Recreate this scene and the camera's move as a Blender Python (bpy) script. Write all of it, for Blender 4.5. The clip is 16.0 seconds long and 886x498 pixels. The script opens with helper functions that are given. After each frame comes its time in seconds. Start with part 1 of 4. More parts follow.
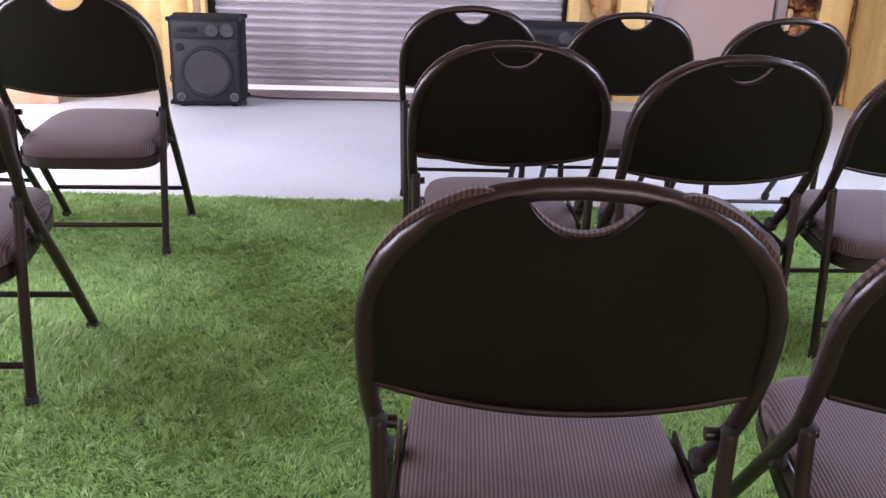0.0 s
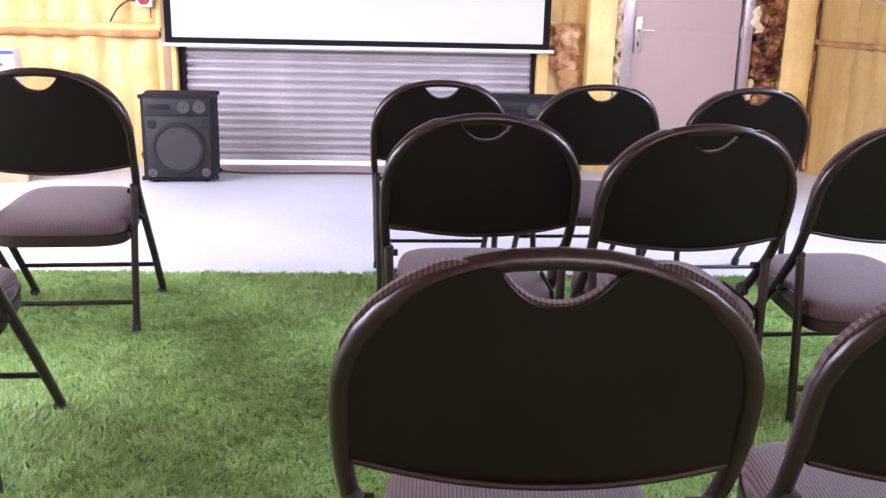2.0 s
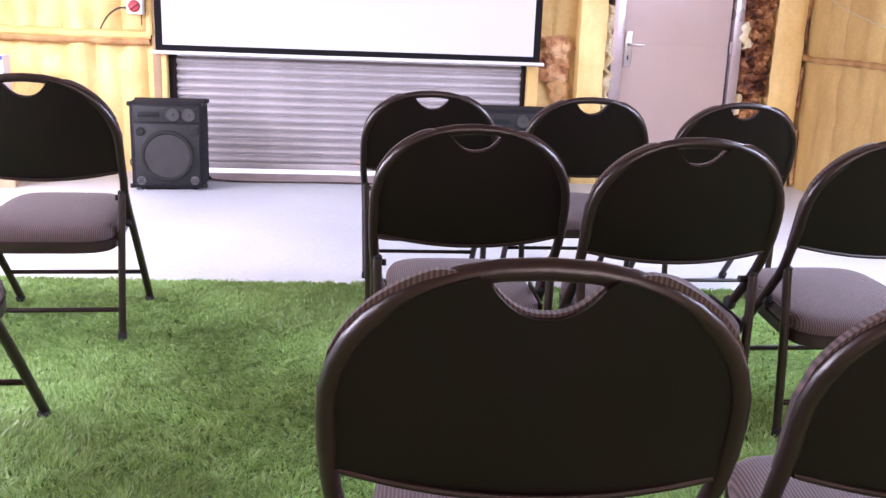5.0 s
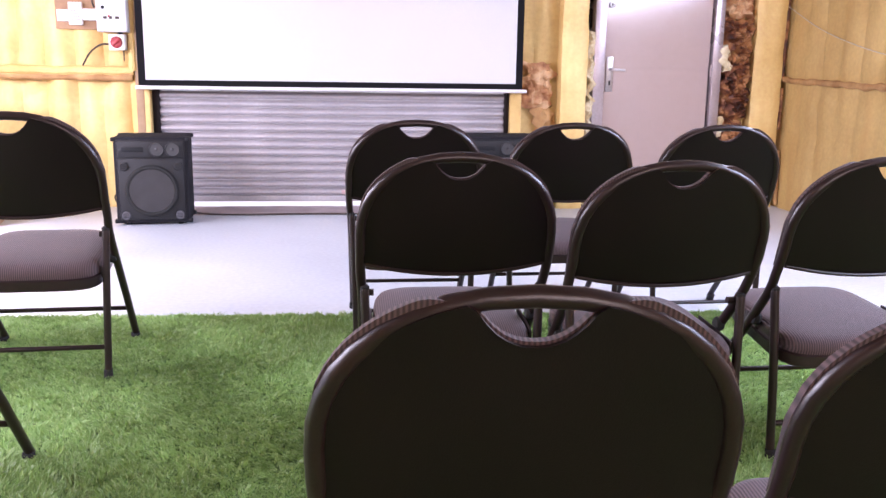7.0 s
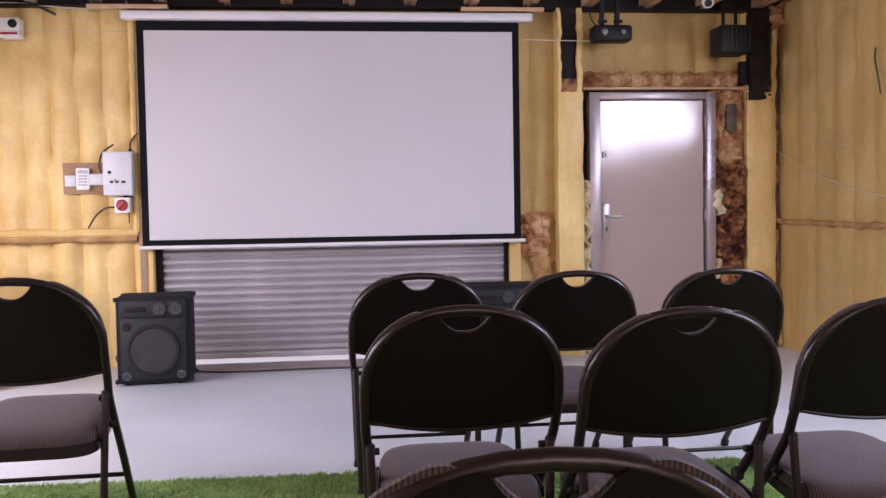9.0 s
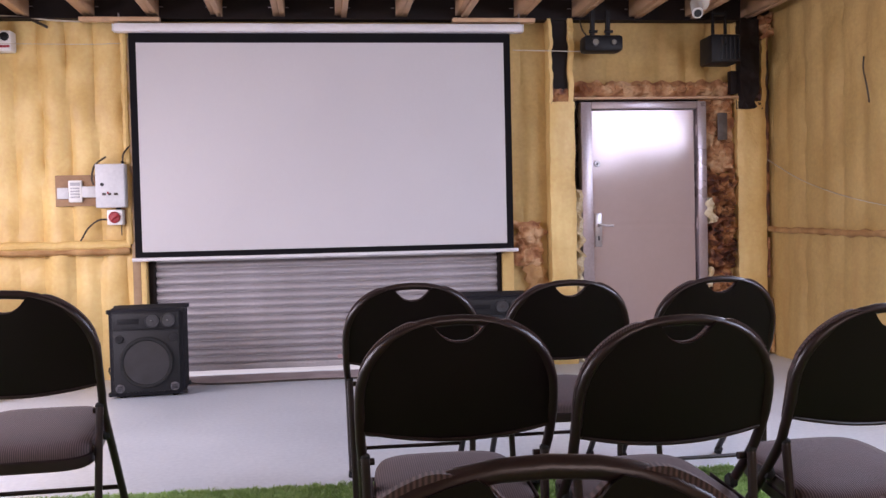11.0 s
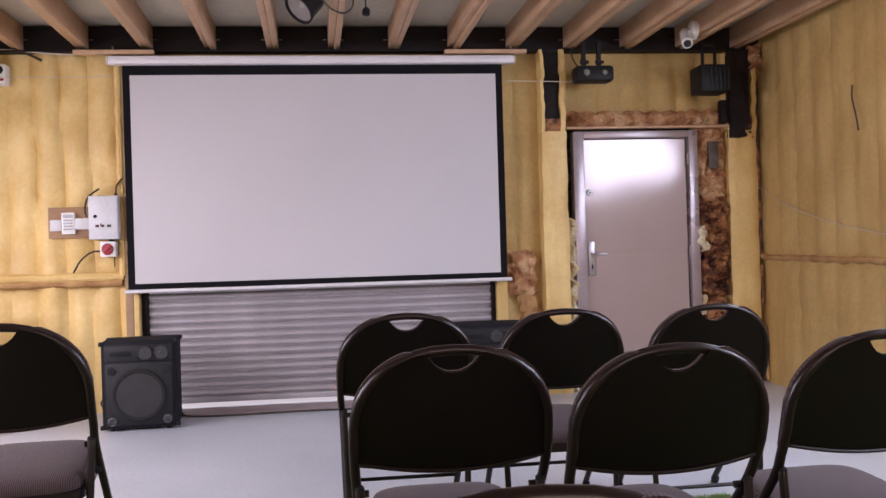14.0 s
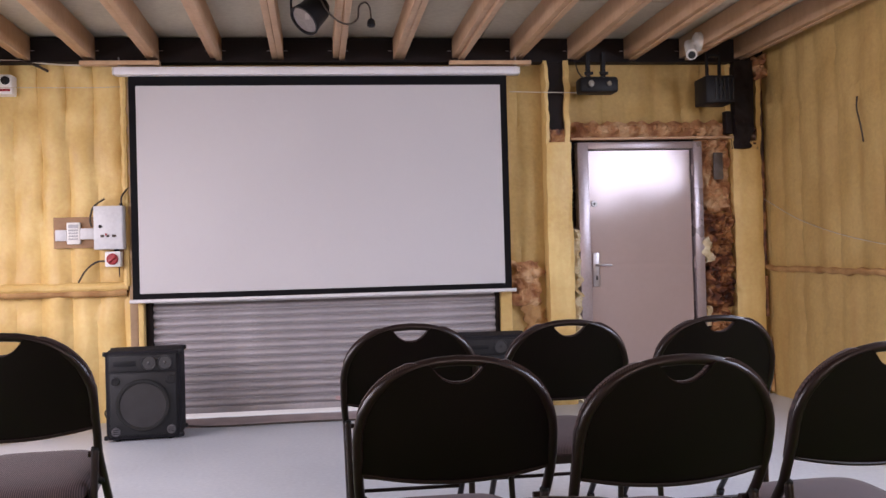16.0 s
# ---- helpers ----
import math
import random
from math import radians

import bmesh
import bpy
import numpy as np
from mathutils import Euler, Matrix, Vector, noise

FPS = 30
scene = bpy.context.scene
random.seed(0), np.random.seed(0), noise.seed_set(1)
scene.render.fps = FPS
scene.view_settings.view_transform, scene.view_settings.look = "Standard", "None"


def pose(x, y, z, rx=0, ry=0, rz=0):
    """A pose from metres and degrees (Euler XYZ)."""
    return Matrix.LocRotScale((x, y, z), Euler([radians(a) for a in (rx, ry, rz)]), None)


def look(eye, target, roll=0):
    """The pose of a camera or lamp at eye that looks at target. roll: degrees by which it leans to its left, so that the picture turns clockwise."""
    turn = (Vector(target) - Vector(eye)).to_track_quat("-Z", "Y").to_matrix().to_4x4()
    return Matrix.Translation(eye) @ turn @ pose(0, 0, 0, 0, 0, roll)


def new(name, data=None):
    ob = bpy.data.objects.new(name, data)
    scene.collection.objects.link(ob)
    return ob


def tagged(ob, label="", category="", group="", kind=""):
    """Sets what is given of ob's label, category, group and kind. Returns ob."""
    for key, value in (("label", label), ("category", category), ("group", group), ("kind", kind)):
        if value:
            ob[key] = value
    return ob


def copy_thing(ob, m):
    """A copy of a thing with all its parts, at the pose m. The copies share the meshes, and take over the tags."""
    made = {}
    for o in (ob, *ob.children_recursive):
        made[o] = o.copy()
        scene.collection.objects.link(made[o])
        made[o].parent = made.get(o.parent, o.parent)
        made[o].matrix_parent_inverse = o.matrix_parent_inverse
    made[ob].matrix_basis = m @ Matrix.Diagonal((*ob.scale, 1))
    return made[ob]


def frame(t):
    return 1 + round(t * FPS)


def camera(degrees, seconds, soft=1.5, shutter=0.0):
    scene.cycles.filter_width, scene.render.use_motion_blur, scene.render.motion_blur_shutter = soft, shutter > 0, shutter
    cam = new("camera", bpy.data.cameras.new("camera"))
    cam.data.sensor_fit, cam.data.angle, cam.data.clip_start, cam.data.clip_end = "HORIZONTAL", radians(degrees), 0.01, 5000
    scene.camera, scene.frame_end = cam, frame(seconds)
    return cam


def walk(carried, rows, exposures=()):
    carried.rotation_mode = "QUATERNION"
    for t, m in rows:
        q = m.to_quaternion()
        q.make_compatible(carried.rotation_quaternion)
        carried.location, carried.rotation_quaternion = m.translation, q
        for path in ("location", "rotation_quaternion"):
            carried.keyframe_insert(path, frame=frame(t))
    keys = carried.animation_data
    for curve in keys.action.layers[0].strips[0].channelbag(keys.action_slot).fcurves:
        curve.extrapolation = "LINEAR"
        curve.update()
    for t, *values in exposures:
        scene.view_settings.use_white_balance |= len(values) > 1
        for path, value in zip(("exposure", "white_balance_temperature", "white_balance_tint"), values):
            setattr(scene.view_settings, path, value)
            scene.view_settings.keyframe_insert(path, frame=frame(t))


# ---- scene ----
cam = camera(52.9, 16.0)
PATH = [
    (0, (0.002, 0.021, 0.995), (0.0464, 1.9102, 0.3415), 1.95),
    (0.5, (0.002, 0.024, 0.996), (0.0704, 1.9394, 0.4235), 0.82),
    (1, (0.002, 0.027, 0.996), (0.0874, 1.9504, 0.4559), 0.80),
    (1.5, (0.002, 0.025, 0.996), (0.0974, 1.9538, 0.4740), 1.19),
    (2, (0.002, 0.024, 0.996), (0.1024, 1.9580, 0.4952), 1.29),
    (2.5, (0.002, 0.023, 0.996), (0.1054, 1.9603, 0.5093), 1.39),
    (3, (0.002, 0.022, 0.996), (0.1074, 1.9616, 0.5195), 1.58),
    (5.5, (0.002, 0.027, 0.994), (0.1304, 1.9650, 0.5182), 2.06),
    (6, (0.004, 0.029, 0.994), (0.1386, 1.9702, 0.5322), 1.65),
    (6.5, (0.005, 0.028, 0.994), (0.1476, 1.9737, 0.5546), 1.24),
    (7, (0.004, 0.032, 0.994), (0.1566, 1.9824, 0.5796), 0.83),
    (7.5, (0.004, 0.047, 1.003), (0.1555, 2.0257, 0.7569), -0.36),
    (8, (-0.002, 0.040, 1.005), (0.1479, 2.0323, 0.9047), -0.76),
    (8.5, (-0.001, 0.046, 1.004), (0.1491, 2.0379, 0.9015), -0.86),
    (9, (0.000, 0.051, 1.003), (0.1521, 2.0431, 0.9184), -0.96),
    (9.5, (-0.002, 0.047, 1.003), (0.1559, 2.0396, 0.9264), -0.96),
    (12, (-0.003, 0.040, 1.004), (0.1707, 2.0316, 0.9546), -1.48),
    (12.5, (-0.003, 0.040, 1.004), (0.1718, 2.0316, 0.9626), -1.48),
    (13, (-0.003, 0.040, 1.004), (0.1697, 2.0321, 0.9756), -1.48),
    (13.5, (-0.003, 0.040, 1.004), (0.1768, 2.0316, 0.9916), -1.59),
    (14, (-0.003, 0.039, 1.004), (0.1817, 2.0300, 1.0076), -1.69),
    (14.5, (-0.003, 0.041, 1.004), (0.1877, 2.0317, 1.0156), -1.80),
    (15, (-0.003, 0.042, 1.003), (0.1888, 2.0327, 1.0215), -1.80),
    (15.5, (-0.003, 0.041, 1.004), (0.1828, 2.0321, 1.0256), -1.69),
    (16, (-0.003, 0.040, 1.004), (0.1727, 2.0318, 1.0317), -1.58),
]
walk(cam, [(t, look(eye, target, roll)) for t, eye, target, roll in PATH],
     exposures=[(0.0, -0.45, 5850, 26), (0.5, -0.17, 5850, 26), (1.0, -0.08, 5850, 27), (3.0, -0.02, 5850, 29), (7.0, -0.10, 5850, 30), (7.5, -0.25, 5950, 28), (8.0, -0.76, 6050, 27),
                (9.0, -1.06, 6100, 29), (12.5, -1.14, 6150, 29), (16.0, -1.22, 6300, 25)])

# ---- light ----
world = bpy.data.worlds.new("sky")
scene.world = world
world.use_nodes = True
wn = world.node_tree.nodes
sky = wn.new("ShaderNodeTexSky")
sky.sky_type, sky.sun_disc = "NISHITA", False
sky.sun_elevation, sky.sun_rotation = radians(43), radians(-14)
wn["Background"].inputs["Strength"].default_value = 0.12
world.node_tree.links.new(sky.outputs[0], wn["Background"].inputs["Color"])


def lamp(name, kind, m, power, colour=(1, 1, 1), size=(1, 1)):
    data = bpy.data.lights.new(name, kind)
    data.energy, data.color = power, colour
    if kind == "AREA":
        data.shape, data.size, data.size_y = "RECTANGLE", size[0], size[1]
    else:
        data.angle = size[0]
    ob = new(name, data)
    ob.matrix_world = m
    return ob


# the sun outside, the wide doorway in the west wall, the high window in the east wall
lamp("sun", "SUN", look((-8, 40, 30), (0, 8, 0)), 5.0, (1, 0.95, 0.88), (radians(0.5), 0))
lamp("west_daylight", "AREA", look((-3.42, 2.75, 1.55), (-2.35, 2.75, 0.0)), 440, (1.0, 0.97, 0.98), (4.3, 1.3))
lamp("east_daylight", "AREA", look((2.92, 2.42, 1.97), (1.4, 2.37, 0.6)), 290, (0.76, 0.87, 1.0), (3.96, 0.80))
# added warm fill from behind, lifting chair backs and turf; no source seen
lamp("south_daylight", "AREA", look((0.9, -3.08, 1.5), (0.5, 0.2, 0.0)), 140, (1.0, 0.79, 0.64), (2.4, 1.5))


# ---- materials ----
def material(name, base, dark=None, scale=8.0, rough=0.6, metal=0.0, bump=0.15, fine=60.0, spread=(0.35, 0.7), rough_var=0.1):
    """A surface with stains at one scale and grain at another."""
    m = bpy.data.materials.new(name)
    m.use_nodes = True
    nt = m.node_tree
    n, l = nt.nodes, nt.links
    bs = n["Principled BSDF"]
    tc = n.new("ShaderNodeTexCoord")
    big = n.new("ShaderNodeTexNoise")
    big.inputs["Scale"].default_value, big.inputs["Detail"].default_value = scale, 5
    small = n.new("ShaderNodeTexNoise")
    small.inputs["Scale"].default_value, small.inputs["Detail"].default_value = fine, 3
    l.new(tc.outputs["Object"], big.inputs["Vector"])
    l.new(tc.outputs["Object"], small.inputs["Vector"])
    ramp = n.new("ShaderNodeValToRGB")
    ramp.color_ramp.elements[0].position, ramp.color_ramp.elements[1].position = spread
    ramp.color_ramp.elements[0].color = (*(dark or [c * 0.8 for c in base]), 1)
    ramp.color_ramp.elements[1].color = (*base, 1)
    l.new(big.outputs["Fac"], ramp.inputs["Fac"])
    mix = n.new("ShaderNodeMix")
    mix.data_type, mix.blend_type = "RGBA", "OVERLAY"
    mix.inputs["Factor"].default_value = 0.18
    l.new(ramp.outputs["Color"], mix.inputs["A"])
    l.new(small.outputs["Fac"], mix.inputs["B"])
    l.new(mix.outputs["Result"], bs.inputs["Base Color"])
    rr = n.new("ShaderNodeMapRange")
    rr.inputs["To Min"].default_value, rr.inputs["To Max"].default_value = max(0.02, rough - rough_var), min(1, rough + rough_var)
    l.new(big.outputs["Fac"], rr.inputs["Value"])
    l.new(rr.outputs["Result"], bs.inputs["Roughness"])
    bs.inputs["Metallic"].default_value = metal
    if bump:
        b = n.new("ShaderNodeBump")
        b.inputs["Strength"].default_value, b.inputs["Distance"].default_value = bump, 0.004
        l.new(small.outputs["Fac"], b.inputs["Height"])
        l.new(b.outputs["Normal"], bs.inputs["Normal"])
    return m


def ribbed(name, base, dark, pitch, rough):
    """Woven cloth with fine ribs that run front to back."""
    m = material(name, base, dark, 9, rough, 0, 0.0, 220)
    nt = m.node_tree
    n, l = nt.nodes, nt.links
    bs = n["Principled BSDF"]
    tc = n.new("ShaderNodeTexCoord")
    wave = n.new("ShaderNodeTexWave")
    wave.inputs["Scale"].default_value = 0.314 / pitch
    wave.inputs["Distortion"].default_value = 0.15
    l.new(tc.outputs["Object"], wave.inputs["Vector"])
    old = bs.inputs["Base Color"].links[0].from_socket
    mix = n.new("ShaderNodeMix")
    mix.data_type, mix.blend_type = "RGBA", "MULTIPLY"
    mix.inputs["Factor"].default_value = 0.74
    l.new(old, mix.inputs["A"])
    l.new(wave.outputs["Color"], mix.inputs["B"])
    l.new(mix.outputs["Result"], bs.inputs["Base Color"])
    b = n.new("ShaderNodeBump")
    b.inputs["Strength"].default_value, b.inputs["Distance"].default_value = 0.3, 0.002
    l.new(wave.outputs["Fac"], b.inputs["Height"])
    l.new(b.outputs["Normal"], bs.inputs["Normal"])
    bs.inputs["Sheen Weight"].default_value = 0.06
    return m


FRAME = material("black_powder_coat", (0.0200, 0.0100, 0.0104), (0.013, 0.0070, 0.0074), 14, 0.33, 0.0, 0.08, 300)
FRAME.node_tree.nodes["Principled BSDF"].inputs["Specular IOR Level"].default_value = 0.38
VINYL = material("black_vinyl", (0.0064, 0.0030, 0.0035), (0.0046, 0.0022, 0.0026), 5, 0.44, 0, 0.12, 500)
VINYL.node_tree.nodes["Principled BSDF"].inputs["Specular IOR Level"].default_value = 0.24
CLOTH = ribbed("ribbed_cloth", (0.108, 0.066, 0.070), (0.080, 0.050, 0.054), 0.0058, 0.85)
RUBBER = material("black_rubber", (0.02, 0.02, 0.02), None, 20, 0.8)
PAINTFLOOR = material("grey_floor_paint", (0.52, 0.545, 0.585), (0.44, 0.465, 0.505), 1.3, 0.34, 0, 0.05, 45, (0.3, 0.62), 0.12)
TURFBASE = material("turf_backing", (0.14, 0.23, 0.07), (0.10, 0.17, 0.05), 30, 0.95)
FOAM = material("yellow_spray_foam", (0.79, 0.58, 0.235), (0.61, 0.40, 0.13), 2.6, 0.5, 0, 0.6, 38, (0.3, 0.65))
# ochre foam, also darkened to stand for the weaker light on these walls
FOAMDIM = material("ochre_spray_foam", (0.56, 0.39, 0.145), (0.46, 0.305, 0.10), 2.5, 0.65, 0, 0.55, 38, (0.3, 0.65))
RAWFOAM = material("raw_brown_foam", (0.58, 0.37, 0.20), (0.24, 0.09, 0.035), 9, 0.7, 0, 0.9, 55, (0.36, 0.6))
# rust browns; the near-black tone paints the shade inside cavities
RUSTFOAM = material("rust_stained_foam", (0.40, 0.19, 0.07), (0.035, 0.010, 0.006), 8, 0.55, 0, 1.0, 50, (0.4, 0.6))
PALEFOAM = material("pale_foam_crust", (0.72, 0.66, 0.48), (0.45, 0.33, 0.16), 14, 0.8, 0, 0.9, 60)
STAIN = material("brown_foam_edge", (0.50, 0.30, 0.12), (0.30, 0.15, 0.05), 7, 0.7, 0, 0.7, 40)
DARKSTEEL = material("dark_primed_steel", (0.016, 0.009, 0.008), (0.009, 0.006, 0.006), 6, 0.65, 0.0, 0.15, 50)
TIMBER = material("planed_softwood", (0.60, 0.40, 0.25), (0.48, 0.30, 0.17), 3, 0.55, 0, 0.2, 25)
OLDTIMBER = material("weathered_timber", (0.40, 0.27, 0.16), (0.28, 0.18, 0.10), 5, 0.7, 0, 0.3, 35)
OLDPLATE = material("stained_steel_plate", (0.13, 0.115, 0.10), (0.07, 0.05, 0.04), 14, 0.6, 0.2, 0.4, 50)
PLY = material("plywood", (0.42, 0.26, 0.14), (0.30, 0.17, 0.09), 6, 0.7, 0, 0.3, 40)
BOARD = material("grey_ceiling_board", (0.58, 0.53, 0.42), (0.48, 0.44, 0.35), 1.5, 0.8, 0, 0.15, 30)
CANVAS = material("matt_white_canvas", (0.59, 0.57, 0.58), (0.56, 0.54, 0.55), 0.8, 0.9, 0, 0.02, 400)
BLACKCLOTH = material("black_screen_border", (0.006, 0.0055, 0.007), None, 4, 0.9)
WHITEMETAL = material("white_enamel", (0.78, 0.76, 0.78), (0.7, 0.68, 0.7), 3, 0.35, 0, 0.02)
GALV = material("galvanised_slat", (0.53, 0.495, 0.515), (0.42, 0.39, 0.405), 3, 0.42, 0.3, 0.03, 60)
STEEL = material("brushed_steel", (0.46, 0.365, 0.352), (0.41, 0.32, 0.305), 1.2, 0.14, 0.18, 0.0, 30, (0.3, 0.7), 0.03)
for blend in [q for q in STEEL.node_tree.nodes if q.type == "MIX"]:
    blend.inputs["Factor"].default_value = 0.03
FRAMESTEEL = material("satin_steel_frame", (0.40, 0.345, 0.355), (0.32, 0.27, 0.28), 4, 0.3, 0.4, 0.05)
CHROME = material("worn_chrome", (0.42, 0.39, 0.39), None, 10, 0.36, 0.8, 0.03)
CARPET = material("charcoal_cabinet_carpet", (0.017, 0.016, 0.020), (0.011, 0.0105, 0.013), 9, 0.9, 0, 0.6, 260)
GRILLE = material("dark_speaker_mesh", (0.010, 0.0095, 0.0115), (0.007, 0.007, 0.0085), 9, 0.55, 0.2, 0.4, 320)
CONE = material("grey_paper_cone", (0.030, 0.028, 0.031), (0.020, 0.019, 0.021), 12, 0.36, 0, 0.2, 150)
HORN = material("black_gloss_horn", (0.02, 0.02, 0.022), None, 12, 0.3)
GREYBOX = material("light_grey_enamel", (0.62, 0.62, 0.64), (0.56, 0.56, 0.58), 4, 0.4, 0, 0.03)
WHITEPLASTIC = material("white_plastic", (0.80, 0.79, 0.77), (0.74, 0.73, 0.71), 4, 0.45, 0, 0.03)
REDPLASTIC = material("red_plastic", (0.36, 0.022, 0.03), None, 8, 0.4, 0, 0.02)
BLACKPLASTIC = material("black_plastic", (0.010, 0.010, 0.012), None, 8, 0.5, 0, 0.1)
GREYKEY = material("grey_key", (0.45, 0.45, 0.47), None, 8, 0.5)
WIRE = material("dark_cable", (0.05, 0.035, 0.025), None, 8, 0.6)
PALEWIRE = material("pale_cable", (0.62, 0.56, 0.45), None, 8, 0.6)
BLUEINK = material("blue_ink", (0.06, 0.07, 0.45), None, 8, 0.5)
CARTON = material("white_carton", (0.78, 0.76, 0.80), (0.70, 0.68, 0.72), 3, 0.55, 0, 0.05)
CONCRETE = material("outdoor_concrete", (0.80, 0.79, 0.78), (0.74, 0.72, 0.70), 2, 0.85, 0, 0.3)
LENS = material("lens_glass", (0.30, 0.27, 0.18), (0.2, 0.2, 0.2), 10, 0.08)
THRESH = material("pinkish_threshold", (0.42, 0.34, 0.34), (0.30, 0.24, 0.24), 8, 0.6, 0, 0.2)

SMOKED = material("smoked_glass", (0.22, 0.20, 0.20), None, 8, 0.25)
VENT = material("worn_grey_vent", (0.10, 0.095, 0.105), (0.05, 0.048, 0.054), 40, 0.6)
RIM = material("dull_grey_rim", (0.055, 0.054, 0.058), None, 10, 0.4, 0.3)


for dull in (DARKSTEEL, BLACKCLOTH, BLACKPLASTIC, CARPET, RUBBER):
    dull.node_tree.nodes["Principled BSDF"].inputs["Specular IOR Level"].default_value = 0.22


def third_tone(m, place, colour):
    ramp = next(n for n in m.node_tree.nodes if n.type == "VALTORGB")
    ramp.color_ramp.elements.new(place).color = (*colour, 1)


third_tone(RUSTFOAM, 0.51, (0.15, 0.045, 0.016))
third_tone(RAWFOAM, 0.50, (0.42, 0.21, 0.09))
RUSTFOAM.node_tree.nodes["Principled BSDF"].inputs["Specular IOR Level"].default_value = 0.7


def streaks(m, tone, amount):
    """Long vertical runs and blotches of a darker tone, as in uneven sprayed foam."""
    n, l = m.node_tree.nodes, m.node_tree.links
    bs = n["Principled BSDF"]
    tc, mp, ns, rp = n.new("ShaderNodeTexCoord"), n.new("ShaderNodeMapping"), n.new("ShaderNodeTexNoise"), n.new("ShaderNodeMapRange")
    mp.inputs["Scale"].default_value = (7, 7, 0.8)
    ns.inputs["Scale"].default_value, ns.inputs["Detail"].default_value = 1.3, 6
    rp.inputs["From Min"].default_value, rp.inputs["From Max"].default_value = 0.48, 0.72
    rp.inputs["To Max"].default_value = amount
    l.new(tc.outputs["Object"], mp.inputs["Vector"])
    l.new(mp.outputs["Vector"], ns.inputs["Vector"])
    l.new(ns.outputs["Fac"], rp.inputs["Value"])
    old = bs.inputs["Base Color"].links[0].from_socket
    mix = n.new("ShaderNodeMix")
    mix.data_type = "RGBA"
    mix.inputs["B"].default_value = (*tone, 1)
    l.new(rp.outputs["Result"], mix.inputs["Factor"])
    l.new(old, mix.inputs["A"])
    l.new(mix.outputs["Result"], bs.inputs["Base Color"])


streaks(FOAM, (0.58, 0.36, 0.11), 0.5)
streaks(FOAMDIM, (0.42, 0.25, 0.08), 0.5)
streaks(TIMBER, (0.42, 0.23, 0.11), 0.3)

TURF = material("green_turf_blades", (0.36, 0.53, 0.19), (0.13, 0.20, 0.045), 2.6, 0.42, 0, 0, 26, (0.38, 0.62))


def turf_variety():
    n, l = TURF.node_tree.nodes, TURF.node_tree.links
    bs = n["Principled BSDF"]
    geo = n.new("ShaderNodeNewGeometry")
    ramp = n.new("ShaderNodeValToRGB")
    ramp.color_ramp.elements[0].color = (0.19, 0.33, 0.08, 1)
    ramp.color_ramp.elements[1].color = (0.66, 0.76, 0.42, 1)
    e = ramp.color_ramp.elements.new(0.6)
    e.color = (0.37, 0.56, 0.17, 1)
    l.new(geo.outputs["Random Per Island"], ramp.inputs["Fac"])
    old = bs.inputs["Base Color"].links[0].from_socket
    mix = n.new("ShaderNodeMix")
    mix.data_type = "RGBA"
    mix.inputs["Factor"].default_value = 0.45
    l.new(old, mix.inputs["A"])
    l.new(ramp.outputs["Color"], mix.inputs["B"])
    l.new(mix.outputs["Result"], bs.inputs["Base Color"])
    # thin plastic blades let light through
    thin, both = n.new("ShaderNodeBsdfTranslucent"), n.new("ShaderNodeMixShader")
    l.new(mix.outputs["Result"], thin.inputs["Color"])
    both.inputs["Fac"].default_value = 0.45
    l.new(bs.outputs[0], both.inputs[1])
    l.new(thin.outputs[0], both.inputs[2])
    l.new(both.outputs[0], n["Material Output"].inputs["Surface"])


turf_variety()


# ---- mesh helpers ----
def part(name, bm, mat, parent=None, label="", smooth=True, place=None):
    """Links a bmesh as one mesh object, under its thing where one is given."""
    me = bpy.data.meshes.new(name)
    bmesh.ops.recalc_face_normals(bm, faces=bm.faces)
    bm.to_mesh(me)
    bm.free()
    me.materials.append(mat)
    if smooth:
        me.polygons.foreach_set("use_smooth", [True] * len(me.polygons))
        me.set_sharp_from_angle(angle=radians(35))
    ob = new(name, me)
    ob.parent = parent
    if place is not None:
        ob.matrix_basis = place
    if label:
        tagged(ob, label)
    return ob


def thing(name, m, label, category, group="", kind=""):
    ob = new(name)
    ob.matrix_basis = m
    return tagged(ob, label, category, group, kind)


def box(bm, x0, x1, y0, y1, z0, z1, bevel=0.0):
    made = bmesh.ops.create_cube(bm, size=1)["verts"]
    for v in made:
        v.co = Vector(((x0 + x1) / 2 + v.co.x * (x1 - x0), (y0 + y1) / 2 + v.co.y * (y1 - y0), (z0 + z1) / 2 + v.co.z * (z1 - z0)))
    if bevel:
        edges = list({e for v in made for e in v.link_edges})
        bmesh.ops.bevel(bm, geom=edges, offset=bevel, segments=2, affect="EDGES", profile=0.5)
    return bm


def slab(*size, bevel=0.0):
    return box(bmesh.new(), *size, bevel=bevel)


def smooth_path(points, steps=6):
    """A Catmull-Rom curve through points."""
    p = [Vector(q) for q in points]
    p = [2 * p[0] - p[1]] + p + [2 * p[-1] - p[-2]]
    out = []
    for i in range(1, len(p) - 2):
        a, b, c, d = p[i - 1:i + 3]
        for k in range(steps):
            t = k / steps
            out.append(0.5 * (2 * b + (c - a) * t + (2 * a - 5 * b + 4 * c - d) * t * t + (3 * b - a - 3 * c + d) * t ** 3))
    return out + [p[-2]]


